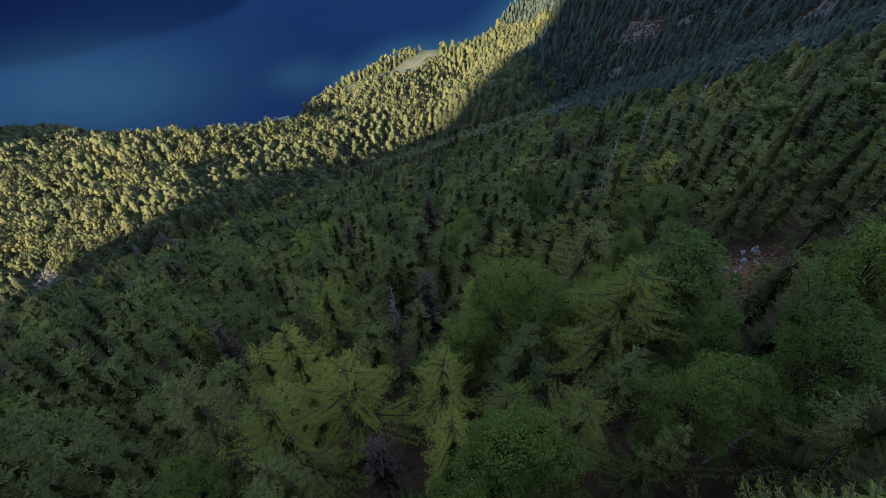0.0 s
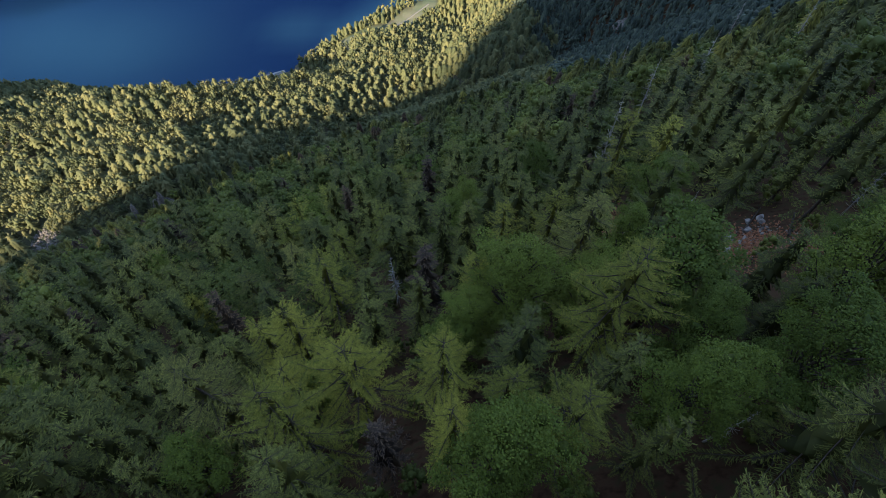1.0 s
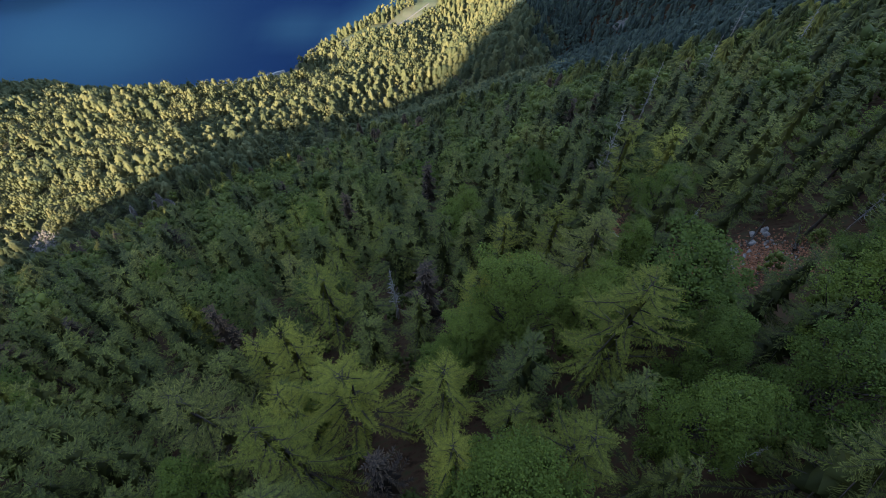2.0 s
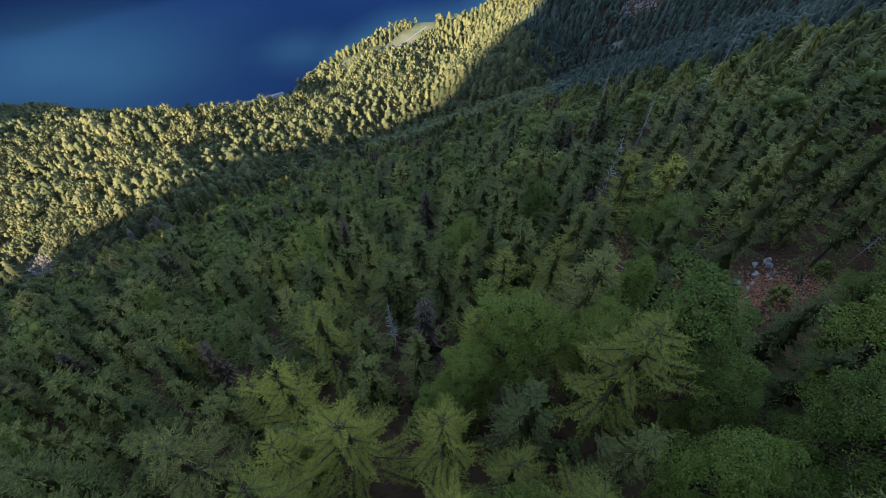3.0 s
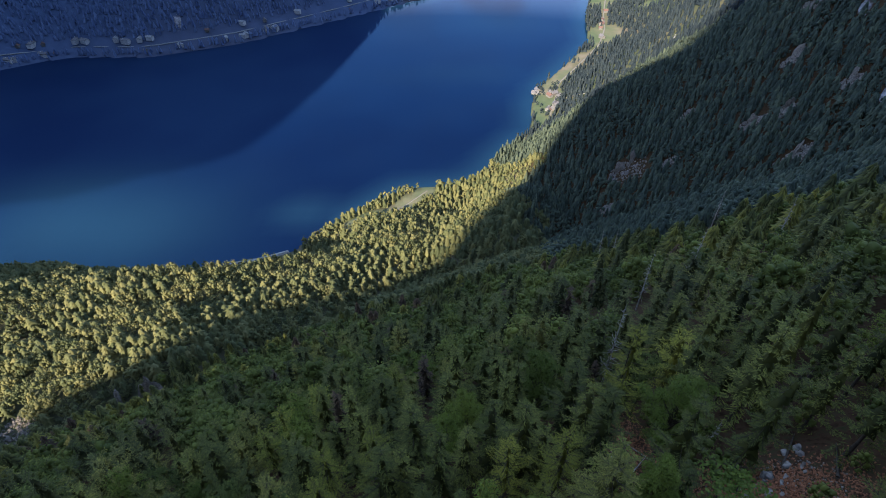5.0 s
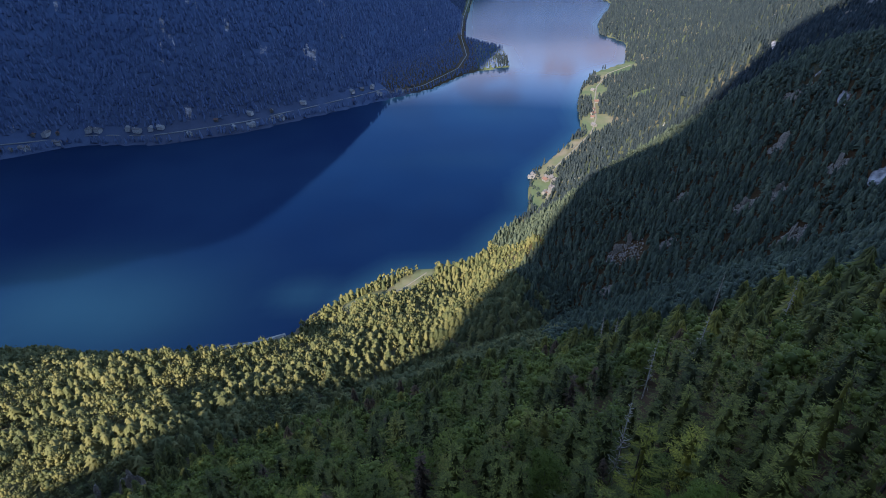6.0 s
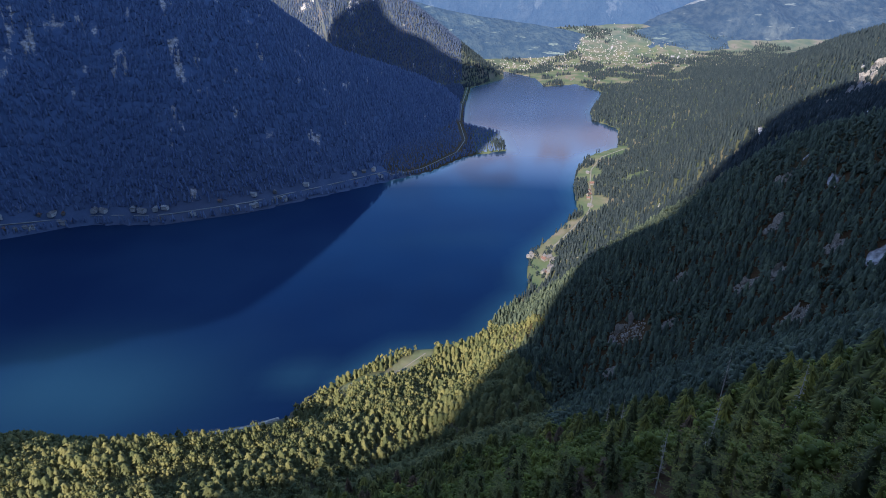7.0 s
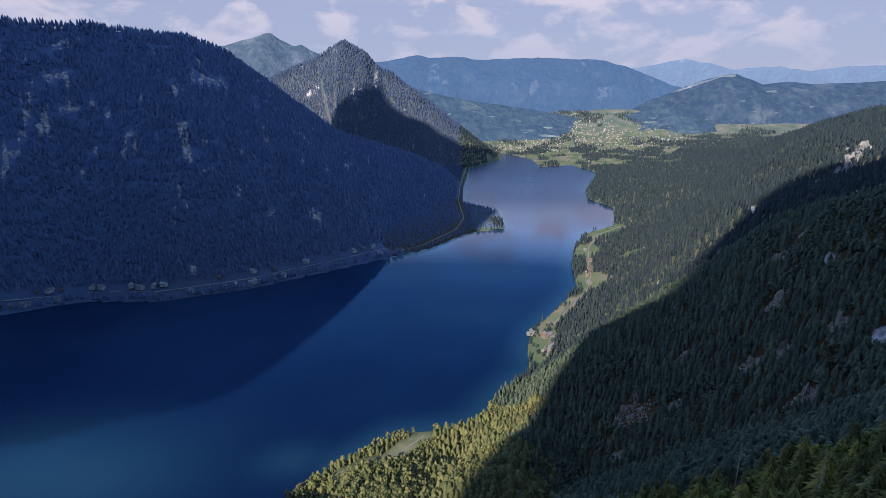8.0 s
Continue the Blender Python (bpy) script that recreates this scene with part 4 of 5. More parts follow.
for cx, cy, rx, ry in CLEARINGS:
    for a in np.linspace(-0.8, 0.8, 5):
        taken.append((cx + a * rx * 0.8, cy + (a * ry * 0.5 if rx > ry else a * ry), min(rx, ry) + 1.0))
taken += [(30.5, 1.0, 6.5), (35.0, 4.5, 5.0), (33.0, 22.5, 3.4), (30.0, 19.0, 2.4)]
snag_mats = [mesh_from(*snag_mesh(20, 500 + k, 64, 2.3), grey_wood) for k in range(3)]
for k, (x, y, h) in enumerate(SNAGS):
    s = tagged(new("dead_tree", snag_mats[k % 3]), "bare grey dead tree with broken twigs among the conifers", "dead tree", "dead trees on the slope")
    s.matrix_basis = tree_pose(x, y, (h + 3) / 20, k * 1.7)
    taken.append((x, y, 2.8))

# the rest of the near slope
g = np.random.default_rng(11)
NEAR = 88.0


def near_slope(x, y):
    r = np.hypot(x, y)
    return (r < NEAR) & (np.abs(np.degrees(np.arctan2(x, y + 32))) < 75) & (y > -26)


px, py = scatter(6.2, near_slope, 12, (-104, 104, -26, 106))
for x, y in zip(px, py):
    if any((x - a) ** 2 + (y - b_) ** 2 < c_ * c_ for a, b_, c_ in taken):
        continue
    mixv = grid_noise(np.array([x / 17 + 40]), np.array([y / 17]), 77)[0] + g.normal(0, 0.16)
    lean_right = 0.04 if x > 12 else 0.0
    kind = "beech" if mixv > 0.70 - lean_right else "larch" if mixv > 0.50 else "spruce"
    if g.uniform() < 0.025:
        kind = "dry_spruce"
    plant(kind, int(g.integers(0, 3)) + (0 if kind == "dry_spruce" or math.hypot(x - 6, y + 2) < 24 else 3 if math.hypot(x - 8, y - 5) < 48 else 6), float(x), float(y), float(g.uniform(0.75, 1.32)), float(g.uniform(0, 6.28)), float(g.uniform(0.85, 1.3)))


def spire(h, radius, tiers, sides, sprays, length, width, seed, bare=0.08, power=0.72):
    """A conifer at middle distance: tiers of boughs, with loose sprays along the edge; shade is painted in, dark inside
    and light at the ends.
    """
    g = np.random.default_rng(seed)
    v, f, growth_light, ends = [], [], [], []
    lop, bend = g.uniform(0, 6.28), g.normal(0, 0.02 * h, 2)
    for k in range(tiers):
        u = (k / tiers) ** 0.92
        low, top = h * (bare + (1 - bare) * u), h * (bare + (1 - bare) * min(1.0, u + 2.1 / tiers))
        r_ = radius * (1 - u) ** power * g.uniform(0.82, 1.16) + 0.03 * h * (1 - u) + 0.12
        cx, cy = bend[0] * u * u, bend[1] * u * u
        base, spin = len(v), g.uniform(0, 6.28)
        v.append((cx, cy, top))
        growth_light.append(0.30 + 0.45 * u)
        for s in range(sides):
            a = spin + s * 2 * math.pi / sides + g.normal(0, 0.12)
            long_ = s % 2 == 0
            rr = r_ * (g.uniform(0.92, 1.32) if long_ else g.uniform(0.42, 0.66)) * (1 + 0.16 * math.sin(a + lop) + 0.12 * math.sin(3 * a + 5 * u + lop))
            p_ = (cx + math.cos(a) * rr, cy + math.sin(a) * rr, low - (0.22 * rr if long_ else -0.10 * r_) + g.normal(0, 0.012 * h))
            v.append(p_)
            growth_light.append(0.80 + 0.2 * u if long_ else 0.02)
            if long_:
                ends.append((p_, (cx, cy, p_[2] + 0.45 * rr)))
        f += [(base, base + 1 + s, base + 1 + (s + 1) % sides) for s in range(sides)]
    v, f, growth_light = np.array(v), np.array(f), np.array(growth_light)
    tip = np.array([[bend[0], bend[1], h * 1.03], [bend[0] + 0.05 * radius, bend[1], 0.9 * h], [bend[0] - 0.05 * radius, bend[1] + 0.06 * radius, 0.9 * h], [bend[0] - 0.05 * radius, bend[1] - 0.06 * radius, 0.9 * h]])
    f = np.concatenate([f, len(v) + np.array([[0, 1, 2], [0, 2, 3], [0, 3, 1]])])
    v, growth_light = np.concatenate([v, tip]), np.concatenate([growth_light, [1.0, 0.6, 0.6, 0.6]])
    if not sprays:
        return v, f, growth_light
    pick = g.integers(0, len(ends), sprays)
    out, root = np.array([e[0] for e in ends])[pick], np.array([e[1] for e in ends])[pick]
    t = g.uniform(0.35, 1.0, (sprays, 1)) ** 0.6
    start = root + (out - root) * t + g.normal(0, 0.05 * radius, (sprays, 3))
    way = out - root
    way /= np.linalg.norm(way, axis=1, keepdims=True) + 1e-9
    way = way + g.normal(0, 0.62, (sprays, 3)) * (1, 1, 0.5)
    way /= np.linalg.norm(way, axis=1, keepdims=True)
    sv, sf = kites(start, start + way * length * g.uniform(0.6, 1.35, (sprays, 1)), width * g.uniform(0.6, 1.4, sprays), 0.2)
    v2, f2 = joined([(v, f), (sv, sf)])
    return v2, f2, np.concatenate([growth_light, np.resize([0.25, 0.6, 1.0, 0.6], len(sv))])


def lobes(h, radius, lumps, rings, sides, leaves, size, seed, bare=0.2):
    """A broadleaf tree at middle distance: rounded lobes of leaves, with light and shade painted in, paler above, dark
    below and between.
    """
    g = np.random.default_rng(seed)
    pieces, growth_light, hold = [], [], []
    for k in range(lumps):
        u = (k + 0.5) / lumps
        zz = bare + (0.93 - bare) * (1 - u) ** 0.75
        a = k * 2.39996 + g.normal(0, 0.35)
        spread = math.sin(min((zz - bare) / (1 - bare) * 0.8 + 0.2, 1.0) * math.pi) ** 0.55
        rr = radius * 0.72 * spread * g.uniform(0.55, 1.1) * (0.25 if k == 0 else 1)
        own = radius * g.uniform(0.75, 1.25) * 1.25 / math.sqrt(lumps)
        lv, lf = lobed(own * 1.6, own * 0.9, rings, sides, seed * 31 + k, 0.0)
        lv = lv - (0, 0, own)
        pieces.append((lv + (math.cos(a) * rr, math.sin(a) * rr, zz * h), lf))
        growth_light.append(np.clip(0.42 + 0.5 * lv[:, 2] / own, 0.0, 0.95))
        hold.append((math.cos(a) * rr, math.sin(a) * rr, zz * h, own))
    v, f = joined(pieces)
    growth_light = np.concatenate(growth_light)
    if not leaves:
        return v, f, growth_light
    pick = np.array(hold)[g.integers(0, lumps, leaves)]
    d_ = g.normal(0, 1, (leaves, 3))
    d_ /= np.linalg.norm(d_, axis=1, keepdims=True)
    d_[:, 2] = np.where(d_[:, 2] < -0.2, -d_[:, 2], d_[:, 2])
    at = pick[:, :3] + d_ * pick[:, 3:] * g.uniform(0.8, 1.3, (leaves, 1))
    way = d_ * 0.5 + g.normal(0, 0.6, (leaves, 3))
    way /= np.linalg.norm(way, axis=1, keepdims=True)
    s = size * g.uniform(0.6, 1.3, leaves)
    lv, lf = kites(at, at + way * s[:, None], s * 0.7, 0.15)
    v2, f2 = joined([(v, f), (lv, lf)])
    return v2, f2, np.concatenate([growth_light, np.resize([0.35, 0.6, 0.95, 0.6], len(lv))])


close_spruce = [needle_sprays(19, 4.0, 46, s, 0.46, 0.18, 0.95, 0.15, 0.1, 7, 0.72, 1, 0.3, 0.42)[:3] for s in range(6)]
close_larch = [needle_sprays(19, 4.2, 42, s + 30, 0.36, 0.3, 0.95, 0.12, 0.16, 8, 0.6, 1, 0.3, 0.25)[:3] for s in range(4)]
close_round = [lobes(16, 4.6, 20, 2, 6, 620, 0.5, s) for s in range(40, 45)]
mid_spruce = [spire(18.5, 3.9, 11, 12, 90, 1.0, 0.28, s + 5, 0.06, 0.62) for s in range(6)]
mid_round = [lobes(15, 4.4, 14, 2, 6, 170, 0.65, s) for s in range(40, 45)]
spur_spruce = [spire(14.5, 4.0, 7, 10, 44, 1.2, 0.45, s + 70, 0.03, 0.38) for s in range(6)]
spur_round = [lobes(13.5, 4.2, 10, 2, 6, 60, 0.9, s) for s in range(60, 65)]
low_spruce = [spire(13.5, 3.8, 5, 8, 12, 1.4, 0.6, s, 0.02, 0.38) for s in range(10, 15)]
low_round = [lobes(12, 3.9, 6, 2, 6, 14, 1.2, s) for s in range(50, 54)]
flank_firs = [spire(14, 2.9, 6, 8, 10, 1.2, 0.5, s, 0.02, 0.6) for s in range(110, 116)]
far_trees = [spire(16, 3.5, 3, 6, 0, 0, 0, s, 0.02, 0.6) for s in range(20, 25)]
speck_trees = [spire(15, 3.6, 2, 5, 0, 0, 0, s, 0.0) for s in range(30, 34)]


# young trees and bushes fill the gaps under the tall ones
def gaps(x, y):
    keep = near_slope(x, y) & (np.hypot(x - 31, y - 2) > 6.5) & (grid_noise(x / 4, y / 4, 71) > 0.35)
    for cx, cy, rx, ry in CLEARINGS:
        keep &= ((x - cx) / (rx * 0.72)) ** 2 + ((y - cy) / (ry * 0.72)) ** 2 > 1
    return keep


x, y = scatter(5.2, gaps, 19, (-70, 70, -22, 75))
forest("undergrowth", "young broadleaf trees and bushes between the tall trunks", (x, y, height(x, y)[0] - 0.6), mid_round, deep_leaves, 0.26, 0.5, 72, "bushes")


def mixed(places, share, size, seed):
    """Splits places between two kinds of tree, in stands."""
    x, y, z = places
    g = np.random.default_rng(seed)
    pick = grid_noise(x / size, y / size, seed) + g.normal(0, 0.2, x.size) < share
    return (x[pick], y[pick], z[pick]), (x[~pick], y[~pick], z[~pick])


for near_, far_, firs, larches, rounds, seed in ((NEAR - 3, 165, close_spruce, close_larch, close_round, 1), (165, 275, mid_spruce, mid_spruce, mid_round, 21)):
    x, y = scatter(7.0, lambda x, y: wooded_at(x, y, near_, far_, 62), seed, (-280, 280, -20, 280))
    a, b_ = mixed(with_height(x, y), 0.6, 22, 5)
    l_, a = mixed(a, 0.28, 22, 6)
    tall = 1.45 if near_ < 100 else 1.15
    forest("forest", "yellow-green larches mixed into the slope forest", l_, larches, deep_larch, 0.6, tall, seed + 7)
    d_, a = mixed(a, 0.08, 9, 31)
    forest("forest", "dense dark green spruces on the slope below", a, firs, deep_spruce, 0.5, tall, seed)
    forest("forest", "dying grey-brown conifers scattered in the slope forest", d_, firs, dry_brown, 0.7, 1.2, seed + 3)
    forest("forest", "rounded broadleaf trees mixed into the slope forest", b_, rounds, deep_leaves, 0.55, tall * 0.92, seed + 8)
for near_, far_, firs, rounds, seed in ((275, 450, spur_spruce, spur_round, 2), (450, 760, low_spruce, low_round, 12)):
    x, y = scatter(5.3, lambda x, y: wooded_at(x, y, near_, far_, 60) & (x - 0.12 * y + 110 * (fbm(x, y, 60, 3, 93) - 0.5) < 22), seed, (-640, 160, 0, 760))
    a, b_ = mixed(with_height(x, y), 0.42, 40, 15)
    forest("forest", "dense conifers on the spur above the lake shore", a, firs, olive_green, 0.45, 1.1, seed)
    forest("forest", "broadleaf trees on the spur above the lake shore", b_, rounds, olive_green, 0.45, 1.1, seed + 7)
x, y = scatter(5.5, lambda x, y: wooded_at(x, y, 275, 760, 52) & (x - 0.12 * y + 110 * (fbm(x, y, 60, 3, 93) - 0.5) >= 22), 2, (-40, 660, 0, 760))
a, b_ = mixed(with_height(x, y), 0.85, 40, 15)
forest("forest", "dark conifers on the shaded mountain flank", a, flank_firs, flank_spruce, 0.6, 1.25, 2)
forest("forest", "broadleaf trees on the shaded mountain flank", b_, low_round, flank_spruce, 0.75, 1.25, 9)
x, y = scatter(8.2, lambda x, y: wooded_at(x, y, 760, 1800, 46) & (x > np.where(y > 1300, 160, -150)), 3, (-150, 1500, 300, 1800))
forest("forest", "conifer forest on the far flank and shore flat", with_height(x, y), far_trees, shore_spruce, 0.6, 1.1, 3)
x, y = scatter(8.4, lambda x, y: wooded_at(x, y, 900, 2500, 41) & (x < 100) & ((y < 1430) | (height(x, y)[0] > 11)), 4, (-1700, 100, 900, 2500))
forest("forest", "far conifer forest on the mountain sides, tinted blue for haze", with_height(x, y), speck_trees, hazed_spruce, 0.65, 1.2, 4)
x, y = scatter(14.5, lambda x, y: wooded_at(x, y, 3000, 4600, 41) & (x > 200) & ((fbm(x, y, 160, 3, 52) > 0.5) & (np.hypot(x, y) > 3700) | (x - 0.2 * (y - 3300) + 260 * (fbm(x, y, 200, 2, 53) - 0.5) > 1400)), 6, (200, 2600, 2700, 4600))
forest("forest", "woods between the meadows of the far valley", with_height(x, y), speck_trees, shore_spruce, 0.7, 1.3, 6)
x, y = scatter(13.0, lambda x, y: wooded_at(x, y, 1350, 3700, 41) & ((x >= np.where(y < 2600, 200, 100)) & (np.hypot(x, y) > 1795)), 4, (-1700, 2000, 1350, 3700))
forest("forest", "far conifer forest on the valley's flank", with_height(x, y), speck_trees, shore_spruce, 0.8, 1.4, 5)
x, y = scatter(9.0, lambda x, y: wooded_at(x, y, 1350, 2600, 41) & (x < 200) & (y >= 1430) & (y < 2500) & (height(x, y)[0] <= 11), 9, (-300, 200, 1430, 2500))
forest("forest", "woods on the low point of the far shore", with_height(x, y), speck_trees, hazed_spruce, 0.4, 0.75, 10)
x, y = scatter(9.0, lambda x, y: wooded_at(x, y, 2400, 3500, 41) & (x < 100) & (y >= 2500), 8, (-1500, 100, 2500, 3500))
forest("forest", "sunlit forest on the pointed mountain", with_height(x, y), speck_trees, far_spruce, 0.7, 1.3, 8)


x, y = np.random.default_rng(61).uniform(0, 1, (2, 60))
x, y = 156 + 62 * x, 838 + 125 * y
forest("forest", "garden trees round the lakeside hamlet", with_height(x, y), low_round, shore_spruce, 0.5, 1.0, 62)


# ---- roads, paths and shores ----
def strip(name, label, line, width, mat, lift=0.5, category="road", step=12.0):
    """A flat way that follows the ground along a line."""
    pts = []
    for p0, p1 in zip(line[:-1], line[1:]):
        m = max(1, int(math.dist(p0, p1) / step))
        pts += [(p0[0] + (p1[0] - p0[0]) * k / m, p0[1] + (p1[1] - p0[1]) * k / m) for k in range(m)]
    pts = np.array(pts + [line[-1]])
    pts[1:-1] = (pts[:-2] + pts[1:-1] * 2 + pts[2:]) / 4
    way = np.gradient(pts, axis=0)
    way /= np.linalg.norm(way, axis=1, keepdims=True) + 1e-9
    side = np.stack([-way[:, 1], way[:, 0]], 1) * width / 2
    a, c_ = pts + side, pts - side
    z = np.maximum(height(pts[:, 0], pts[:, 1])[0], np.maximum(height(a[:, 0], a[:, 1])[0], height(c_[:, 0], c_[:, 1])[0])) + lift
    k = len(pts)
    top = np.concatenate([np.column_stack([a, z]), np.column_stack([c_, z]), np.column_stack([a, z - 1.5]), np.column_stack([c_, z - 1.5])])
    i = np.arange(k - 1)
    quads = np.concatenate([np.stack([i, i + k, i + k + 1, i + 1], 1), np.stack([i + 2 * k, i, i + 1, i + 2 * k + 1], 1), np.stack([i + k, i + 3 * k, i + 3 * k + 1, i + k + 1], 1)])
    return tagged(new(name, mesh_from(top, quads, mat)), label, category, kind="structure")


strip("road", "pale shore road through meadows", EAST_ROAD, 3.4, gravel)
strip("road", "grey lakeside road under the dark mountain", WEST_ROAD, 2.2, pale_road)
strip("road", "gravel track across the spit's meadow", SPIT, 1.7, gravel, category="track")
strip("road", "field track from the shore road uphill", [(190, 890), (215, 850), (232, 815)], 3.0, gravel, category="track")
strip("road", "forest road in a straight clearing", [(520, 1500), (560, 1420), (580, 1330)], 5.0, gravel, category="track")
strip("beach", "pale gravel bank at the lake's edge", BEACH, 5.5, shore_gravel, category="beach")


# ---- houses ----
def house_meshes(length, depth, wall_h, pitch, roof, finish=None):
    """Walls with gables, and a roof with eaves."""
    x, y, top = length / 2, depth / 2, wall_h + depth / 2 * pitch
    walls = bmesh.new()
    ends = []
    for s in (-1, 1):
        ends.append([walls.verts.new((s * x, a, z)) for a, z in ((-y, -1.5), (y, -1.5), (y, wall_h), (0, top), (-y, wall_h))])
    walls.faces.new(ends[0])
    walls.faces.new(ends[1][::-1])
    for k in range(5):
        walls.faces.new((ends[0][k], ends[1][k], ends[1][(k + 1) % 5], ends[0][(k + 1) % 5]))
    bmesh.ops.recalc_face_normals(walls, faces=walls.faces)
    lid = bmesh.new()
    e = 0.8
    for s in (-1, 1):
        ring = [lid.verts.new(v) for v in ((-x - e, 0, top + 0.25), (x + e, 0, top + 0.25), (x + e, s * (y + e), wall_h - e * pitch + 0.25), (-x - e, s * (y + e), wall_h - e * pitch + 0.25))]
        face = lid.faces.new(ring)
        made = bmesh.ops.extrude_face_region(lid, geom=[face])
        for v in made["geom"]:
            if isinstance(v, bmesh.types.BMVert):
                v.co.z += 0.3
    chimney = bmesh.new()
    bmesh.ops.create_cube(chimney, size=1.0, matrix=Matrix.Translation((x * 0.4, y * 0.25, top + 0.4)) @ Matrix.Diagonal((0.8, 0.8, 2.0, 1)))
    out = []
    for name, bm_, mat in (("wall", walls, finish or plaster), ("roof", lid, roof), ("chimney", chimney, finish or plaster)):
        me = bpy.data.meshes.new(name)
        bm_.to_mesh(me)
        me.materials.append(mat)
        out.append((name, me))
    return out


HOUSES = [house_meshes(10, 8, 4.0, 0.7, roof_red), house_meshes(12, 9, 4.5, 0.65, roof_grey), house_meshes(9, 7, 3.8, 0.8, roof_grey), house_meshes(8, 6.5, 3.4, 0.7, roof_red),
          house_meshes(13, 9, 6.0, 0.5, pale_road, bright_walls), house_meshes(17, 10, 7.0, 0.45, roof_grey, bright_walls)]
FIRST = {}


def settle(x, y, k, ang, label, group):
    z, _ = height(np.array([x]), np.array([y]))
    m = pose(x, y, float(z[0]) + 0.1, 0, 0, ang)
    if (k, group) in FIRST:
        return copy_thing(FIRST[k, group], m)
    h = new("house")
    for name, me in HOUSES[k]:
        part(name, me, h)
    h.matrix_basis = m
    FIRST[k, group] = tagged(h, label, "house", group)
    return h


g = np.random.default_rng(31)
for k in range(13):
    settle(152 + g.uniform(8, 40) + (k // 6) * 7, 850 + g.uniform(0, 95), int(g.integers(0, 4)), g.uniform(0, 180), "small white house in a lakeside hamlet", "houses of the lakeside hamlet")
for x, y in ((338, 1238), (345, 1262), (352, 1290), (330, 1185), (372, 1345), (385, 1440), (420, 1560), (341, 1310)):
    settle(x + 4, y, int(g.integers(0, 4)), g.uniform(0, 180), "white house beside the shore road", "houses beside the shore road")
for k in range(40):
    t = g.uniform(0, 4.999)
    p0, p1 = WEST_ROAD[int(t)], WEST_ROAD[int(t) + 1]
    w = t - int(t)
    off = g.choice((-1, 1)) * g.uniform(6, 10)
    x, y = p0[0] + (p1[0] - p0[0]) * w - 0.45 * off, p0[1] + (p1[1] - p0[1]) * w + 0.89 * off
    settle(x, y, int(g.integers(2, 6)), g.uniform(0, 180), "pale house on the shaded far shore", "houses on the far shore")
for k in range(110):
    x, y = g.normal(980, 300), g.normal(3330, 230)
    if height(np.array([x]), np.array([y]))[1][0] > 25 and y > 2950:
        settle(x, y, int(g.integers(0, 4)), g.uniform(0, 180), "white village house among meadows", "houses of the valley village")

# the town farther up the valley: too many and too small to tell apart
tx, ty = np.concatenate([g.normal(880, 270, 800), g.normal(560, 130, 140), g.normal(1450, 200, 130)]), np.concatenate([g.normal(3950, 210, 800), g.normal(3700, 80, 140), g.normal(3750, 190, 130)])
tz, td = height(tx, ty)
ok = (td > 20) & (ty < 4600)
body_v = np.array([(sx * 5.5, sy * 4.0, z) for z in (-1.5, 5.0) for sx, sy in ((-1, -1), (1, -1), (1, 1), (-1, 1))] + [(-5.5, 0, 8.0), (5.5, 0, 8.0)])
body_f = np.array([(0, 1, 5), (0, 5, 4), (1, 2, 6), (1, 6, 5), (2, 3, 7), (2, 7, 6), (3, 0, 4), (3, 4, 7), (4, 5, 9), (4, 9, 8), (6, 7, 8), (6, 8, 9), (4, 8, 7), (5, 6, 9)])
forest("town", "distant town of small white houses in the valley", (tx[ok], ty[ok], tz[ok]), [(body_v, body_f)], town_walls, 0.35, 0.8, 33, "town")


# ---- the stony clearing on the near slope ----
def boulder_mesh(seed):
    """An angular block of limestone with worn edges."""
    g = np.random.default_rng(900 + seed)
    bm_ = bmesh.new()
    for _ in range(16):
        d_ = g.normal(0, 1, 3)
        d_ *= g.uniform(0.8, 1.1) / np.linalg.norm(d_)
        bm_.verts.new((d_[0] * 1.15, d_[1] * 0.9, d_[2] * 0.75))
    hull = bmesh.ops.convex_hull(bm_, input=bm_.verts)
    bmesh.ops.delete(bm_, geom=[v for v in hull["geom_interior"] if isinstance(v, bmesh.types.BMVert)], context="VERTS")
    bmesh.ops.bevel(bm_, geom=list(bm_.edges), offset=0.07, segments=1, affect="EDGES")
    me = bpy.data.meshes.new("boulder")
    bm_.to_mesh(me)
    me.materials.append(limestone)
    return me


stones = [boulder_mesh(k) for k in range(6)]
g = np.random.default_rng(41)
for k in range(58):
    if k < 26:      # a band of large blocks across the clearing
        t = k / 25
        x, y, s = 33 + 13 * t + g.normal(0, 0.8), 27.5 + 9 * t + g.normal(0, 0.9), float(g.uniform(0.25, 0.8))
    else:
        a, r_ = g.uniform(0, 6.28), math.sqrt(g.uniform(0, 1))
        x, y, s = 38 + math.cos(a) * r_ * 8.5, 30.0 + math.sin(a) * r_ * 4.5 + math.cos(a) * r_ * 2.5, float(g.uniform(0.12, 0.4))
    z, _ = height(np.array([x]), np.array([y]))
    b_ = tagged(new("boulder", stones[k % 6]), "grey limestone boulder in the leaf litter" if s > 0.4 else "small grey stone in the leaf litter", "boulder", "boulders in the clearing")
    b_.matrix_basis = Matrix.LocRotScale((x, y, float(z[0]) + 0.1 * s), Euler((g.uniform(-0.5, 0.5), g.uniform(-0.5, 0.5), g.uniform(0, 6))), (s, s * 0.9, s))

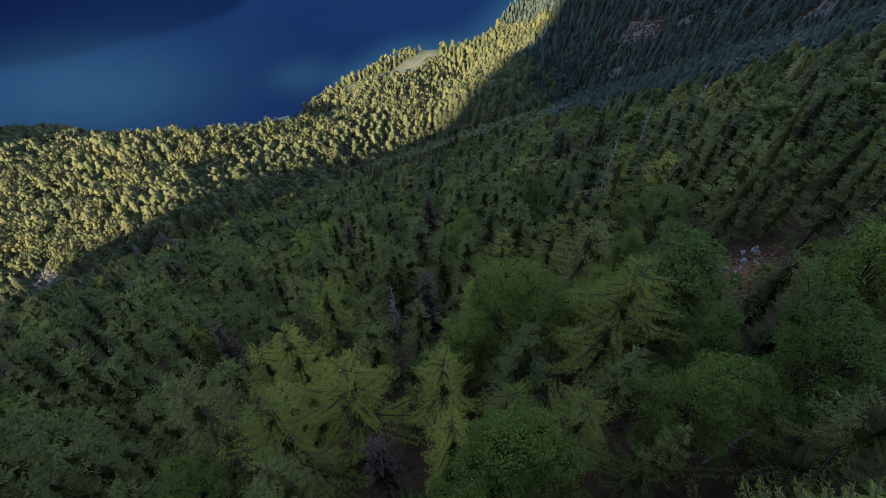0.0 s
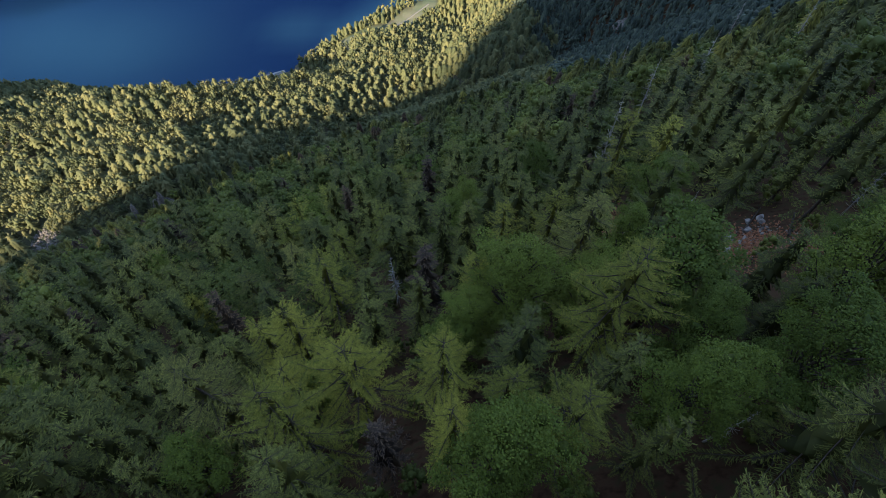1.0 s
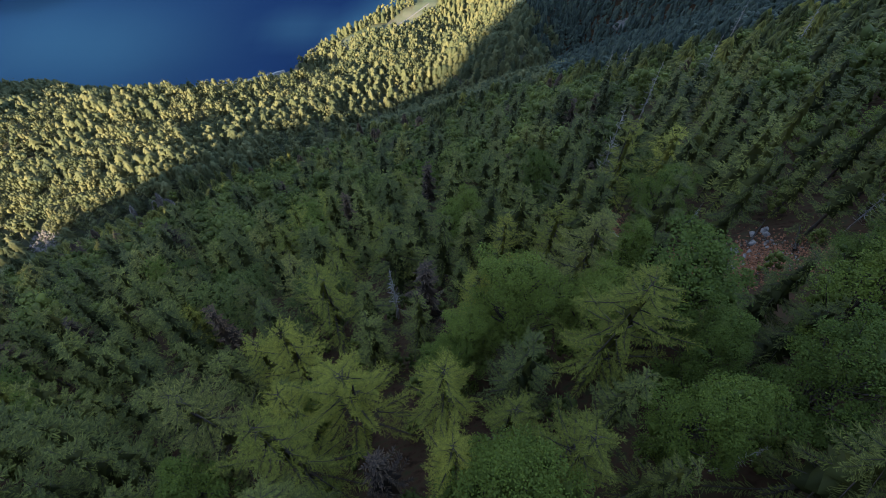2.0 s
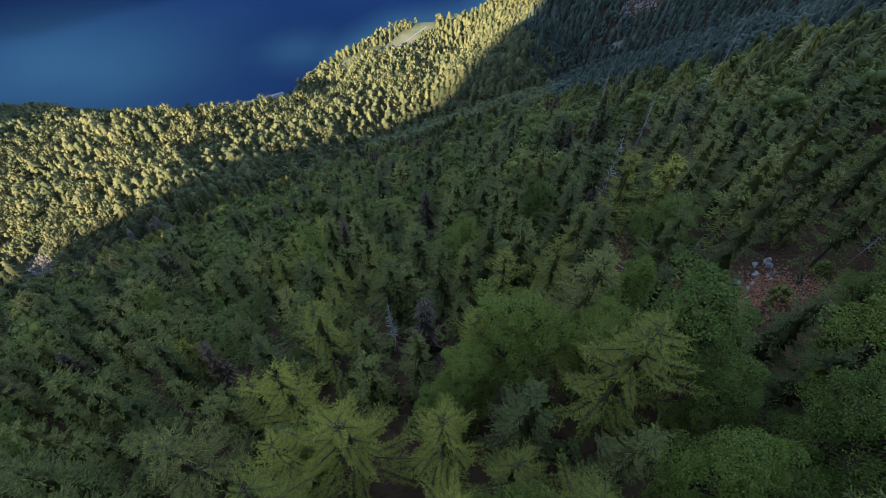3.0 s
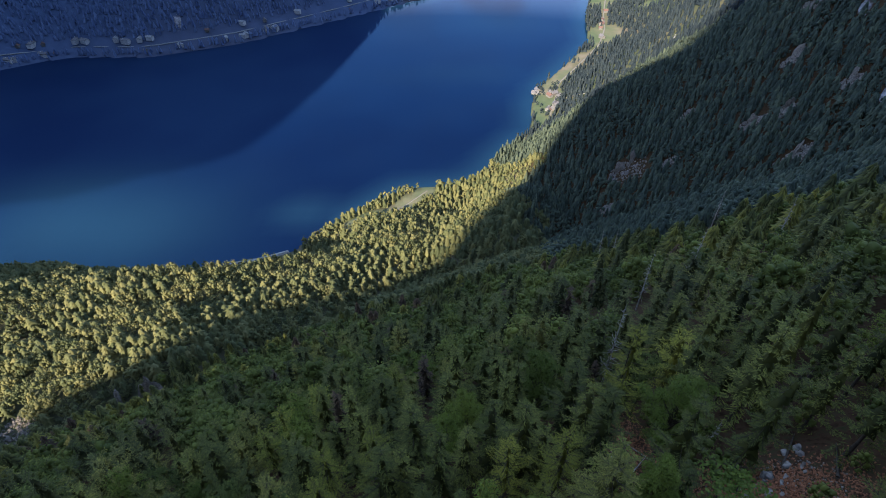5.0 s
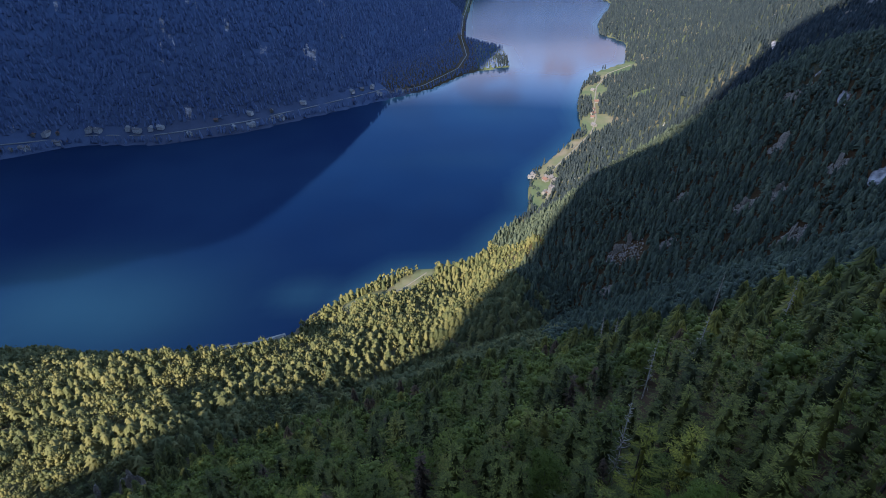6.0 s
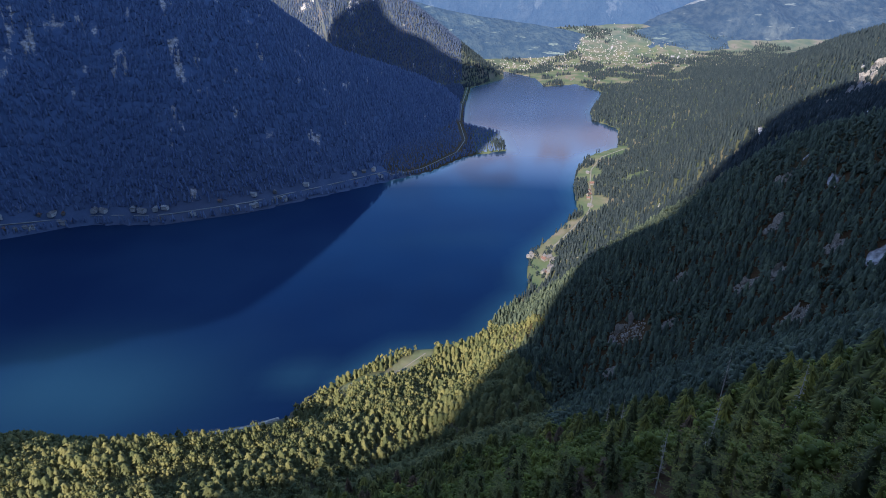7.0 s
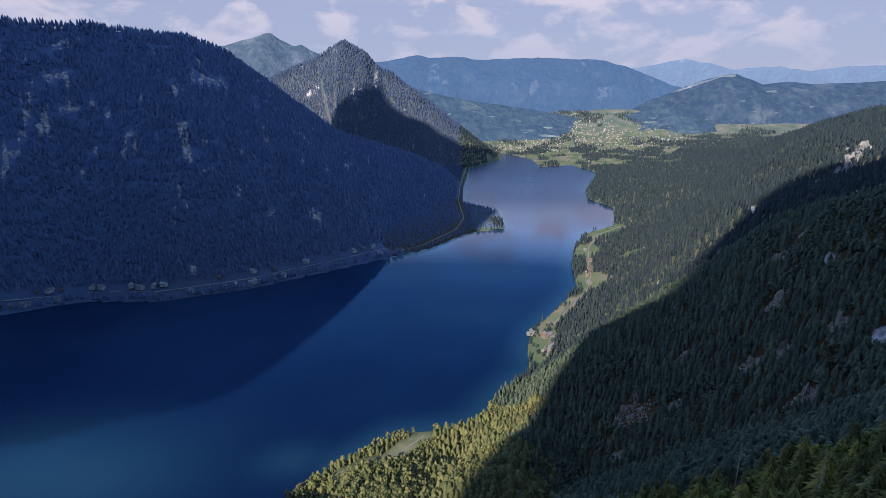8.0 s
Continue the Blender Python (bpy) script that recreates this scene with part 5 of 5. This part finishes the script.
# scree of small stones
chip_v = np.array([(1, 0, 0), (-0.5, 0.8, 0), (-0.5, -0.8, 0), (0, 0, 0.8), (0, 0, -0.6)]) * 0.16
chip_f = np.array([(0, 1, 3), (1, 2, 3), (2, 0, 3), (1, 0, 4), (2, 1, 4), (0, 2, 4)])
a, r_ = g.uniform(0, 6.28, 420), np.sqrt(g.uniform(0, 1, 420))
x, y = 38 + np.cos(a) * r_ * 9.5, 30 + np.sin(a) * r_ * 5.0 + np.cos(a) * r_ * 2.5
forest("scree", "loose pale stones on brown leaf litter", (x, y, height(x, y)[0] + 0.05), [(chip_v, chip_f)], limestone, 0.3, 1.3, 44, "stones")
x, y = 38 + g.normal(0, 5.0, 5200), 30 + g.normal(0, 2.9, 5200)
forest("leaf_litter", "dead red-brown leaves strewn over the clearing", (x, y, height(x, y)[0] + 0.04), [(chip_v * (1.2, 0.8, 0.35), chip_f)], litter, 0.6, 1.8, 45, "leaf litter")
x, y = 27.5 + g.normal(0, 2.2, 3400), 48.0 + g.normal(0, 6.0, 3400)
forest("leaf_litter", "dead red-brown leaves on a bare strip of slope", (x, y, height(x, y)[0] + 0.04), [(chip_v * (1.2, 0.8, 0.35), chip_f)], litter, 0.6, 1.8, 46, "leaf litter")


for cx, cy, rx, ry in PATCHES:
    x, y = cx + g.uniform(-1.2, 1.2, 500) * rx, cy + g.uniform(-1.2, 1.2, 500) * ry
    on = stony(x, y) > 0.3
    forest("scree", "broken grey and reddish stones in a gap of the forest", (x[on], y[on], height(x[on], y[on])[0] + 0.1), [(chip_v, chip_f), (chip_v[:, [1, 0, 2]] * (1, 1, 1.6), chip_f[:, ::-1])], limestone, 2.0, 11.0, int(cx) % 97, "stones")


def fallen(x0, y0, x1, y1, r_, label, mat):
    """A trunk or branch that lies on the ground, with stubs."""
    k = np.linspace(0, 1, 6)
    x, y = x0 + (x1 - x0) * k, y0 + (y1 - y0) * k
    z = height(x, y)[0] + r_ + 0.15
    pts = np.stack([x, y, z], 1)
    pieces = [tube(pts, r_ * (1 - 0.6 * k), 7)]
    for q in range(7):
        p_ = pts[q % 5] + (pts[q % 5 + 1] - pts[q % 5]) * 0.5
        pieces.append(tube([p_, p_ + np.array([g.normal(0, 0.5), g.normal(0, 0.5), g.uniform(0.3, 1.1)])], [r_ * 0.3, r_ * 0.08], 4))
    return tagged(new("fallen_tree", mesh_from(*joined(pieces), mat)), label, "fallen tree", "fallen trees in the clearings")


fallen(45.0, 30.5, 49.5, 36.5, 0.20, "fallen bark-covered trunk on the stony clearing", bark)
fallen(42.0, 34.0, 47.5, 40.0, 0.16, "fallen bark-covered trunk on the stony clearing", bark)
fallen(24.5, 36.0, 29.5, 41.0, 0.12, "grey dead branch on brown leaf litter", grey_wood)
fallen(26.5, 39.0, 25.0, 45.0, 0.10, "grey dead branch on brown leaf litter", grey_wood)
fallen(28.5, 46.0, 30.0, 39.5, 0.11, "grey dead branch on brown leaf litter", grey_wood)


# ---- rock outcrops in the forest ----
def outcrop(x, y, wide_, tall, seed, mat=None):
    """A broken limestone face that stands out of the slope."""
    bm_ = bmesh.new()
    bmesh.ops.create_icosphere(bm_, subdivisions=4, radius=1.0)
    for v in bm_.verts:
        p_ = v.co.copy()
        crack = abs(noise.noise(Vector((p_.x * 4 + seed, p_.y * 4, p_.z * 1.2)))) * 0.5
        v.co *= 1 + noise.noise(p_ * 1.6 + Vector((seed, 0, 0))) * 0.4 - crack
        v.co = Vector((v.co.x * wide_, v.co.y * wide_ * 0.45, v.co.z * tall))
    me = bpy.data.meshes.new("rock")
    bm_.to_mesh(me)
    me.materials.append(mat or limestone)
    z, _ = height(np.array([x]), np.array([y]))
    ob = tagged(new("rock_outcrop", me), "broken pale limestone outcrop among the trees", "rock", "rock outcrops on the slopes")
    ob.matrix_basis = pose(x, y, float(z[0]) + tall * 0.15, 8, 0, seed * 37)
    return ob


for k, (x, y, w_, h_) in enumerate(((-184, 199, 5.0, 19.0), (-191, 201, 5.0, 12.0), (-205, 194, 4.5, 11.0), (-177, 196, 4.0, 13.0), (186, 498, 6.0, 9.0), (198, 502, 5.0, 11.0), (176, 490, 4.0, 6.0),
                                      (255, 348, 5.0, 10.0), (284, 462, 4.0, 7.0), (305, 453, 4.0, 8.0), (290, 396, 5.0, 9.0), (340, 442, 4.0, 8.0), (330, 508, 5.0, 8.0),
                                      (620, 905, 8.0, 12.0), (645, 925, 6.0, 9.0))):
    outcrop(float(x), float(y), w_, h_, k + 1)
# the cliff band high on the flank
for k in range(20):
    outcrop(700.0 + 7.6 * k + g.uniform(-9, 9), 962.0 + 8.4 * k + g.uniform(-12, 12), float(g.uniform(8, 14)), float(g.uniform(11, 20)), k + 31, cliff_stone)
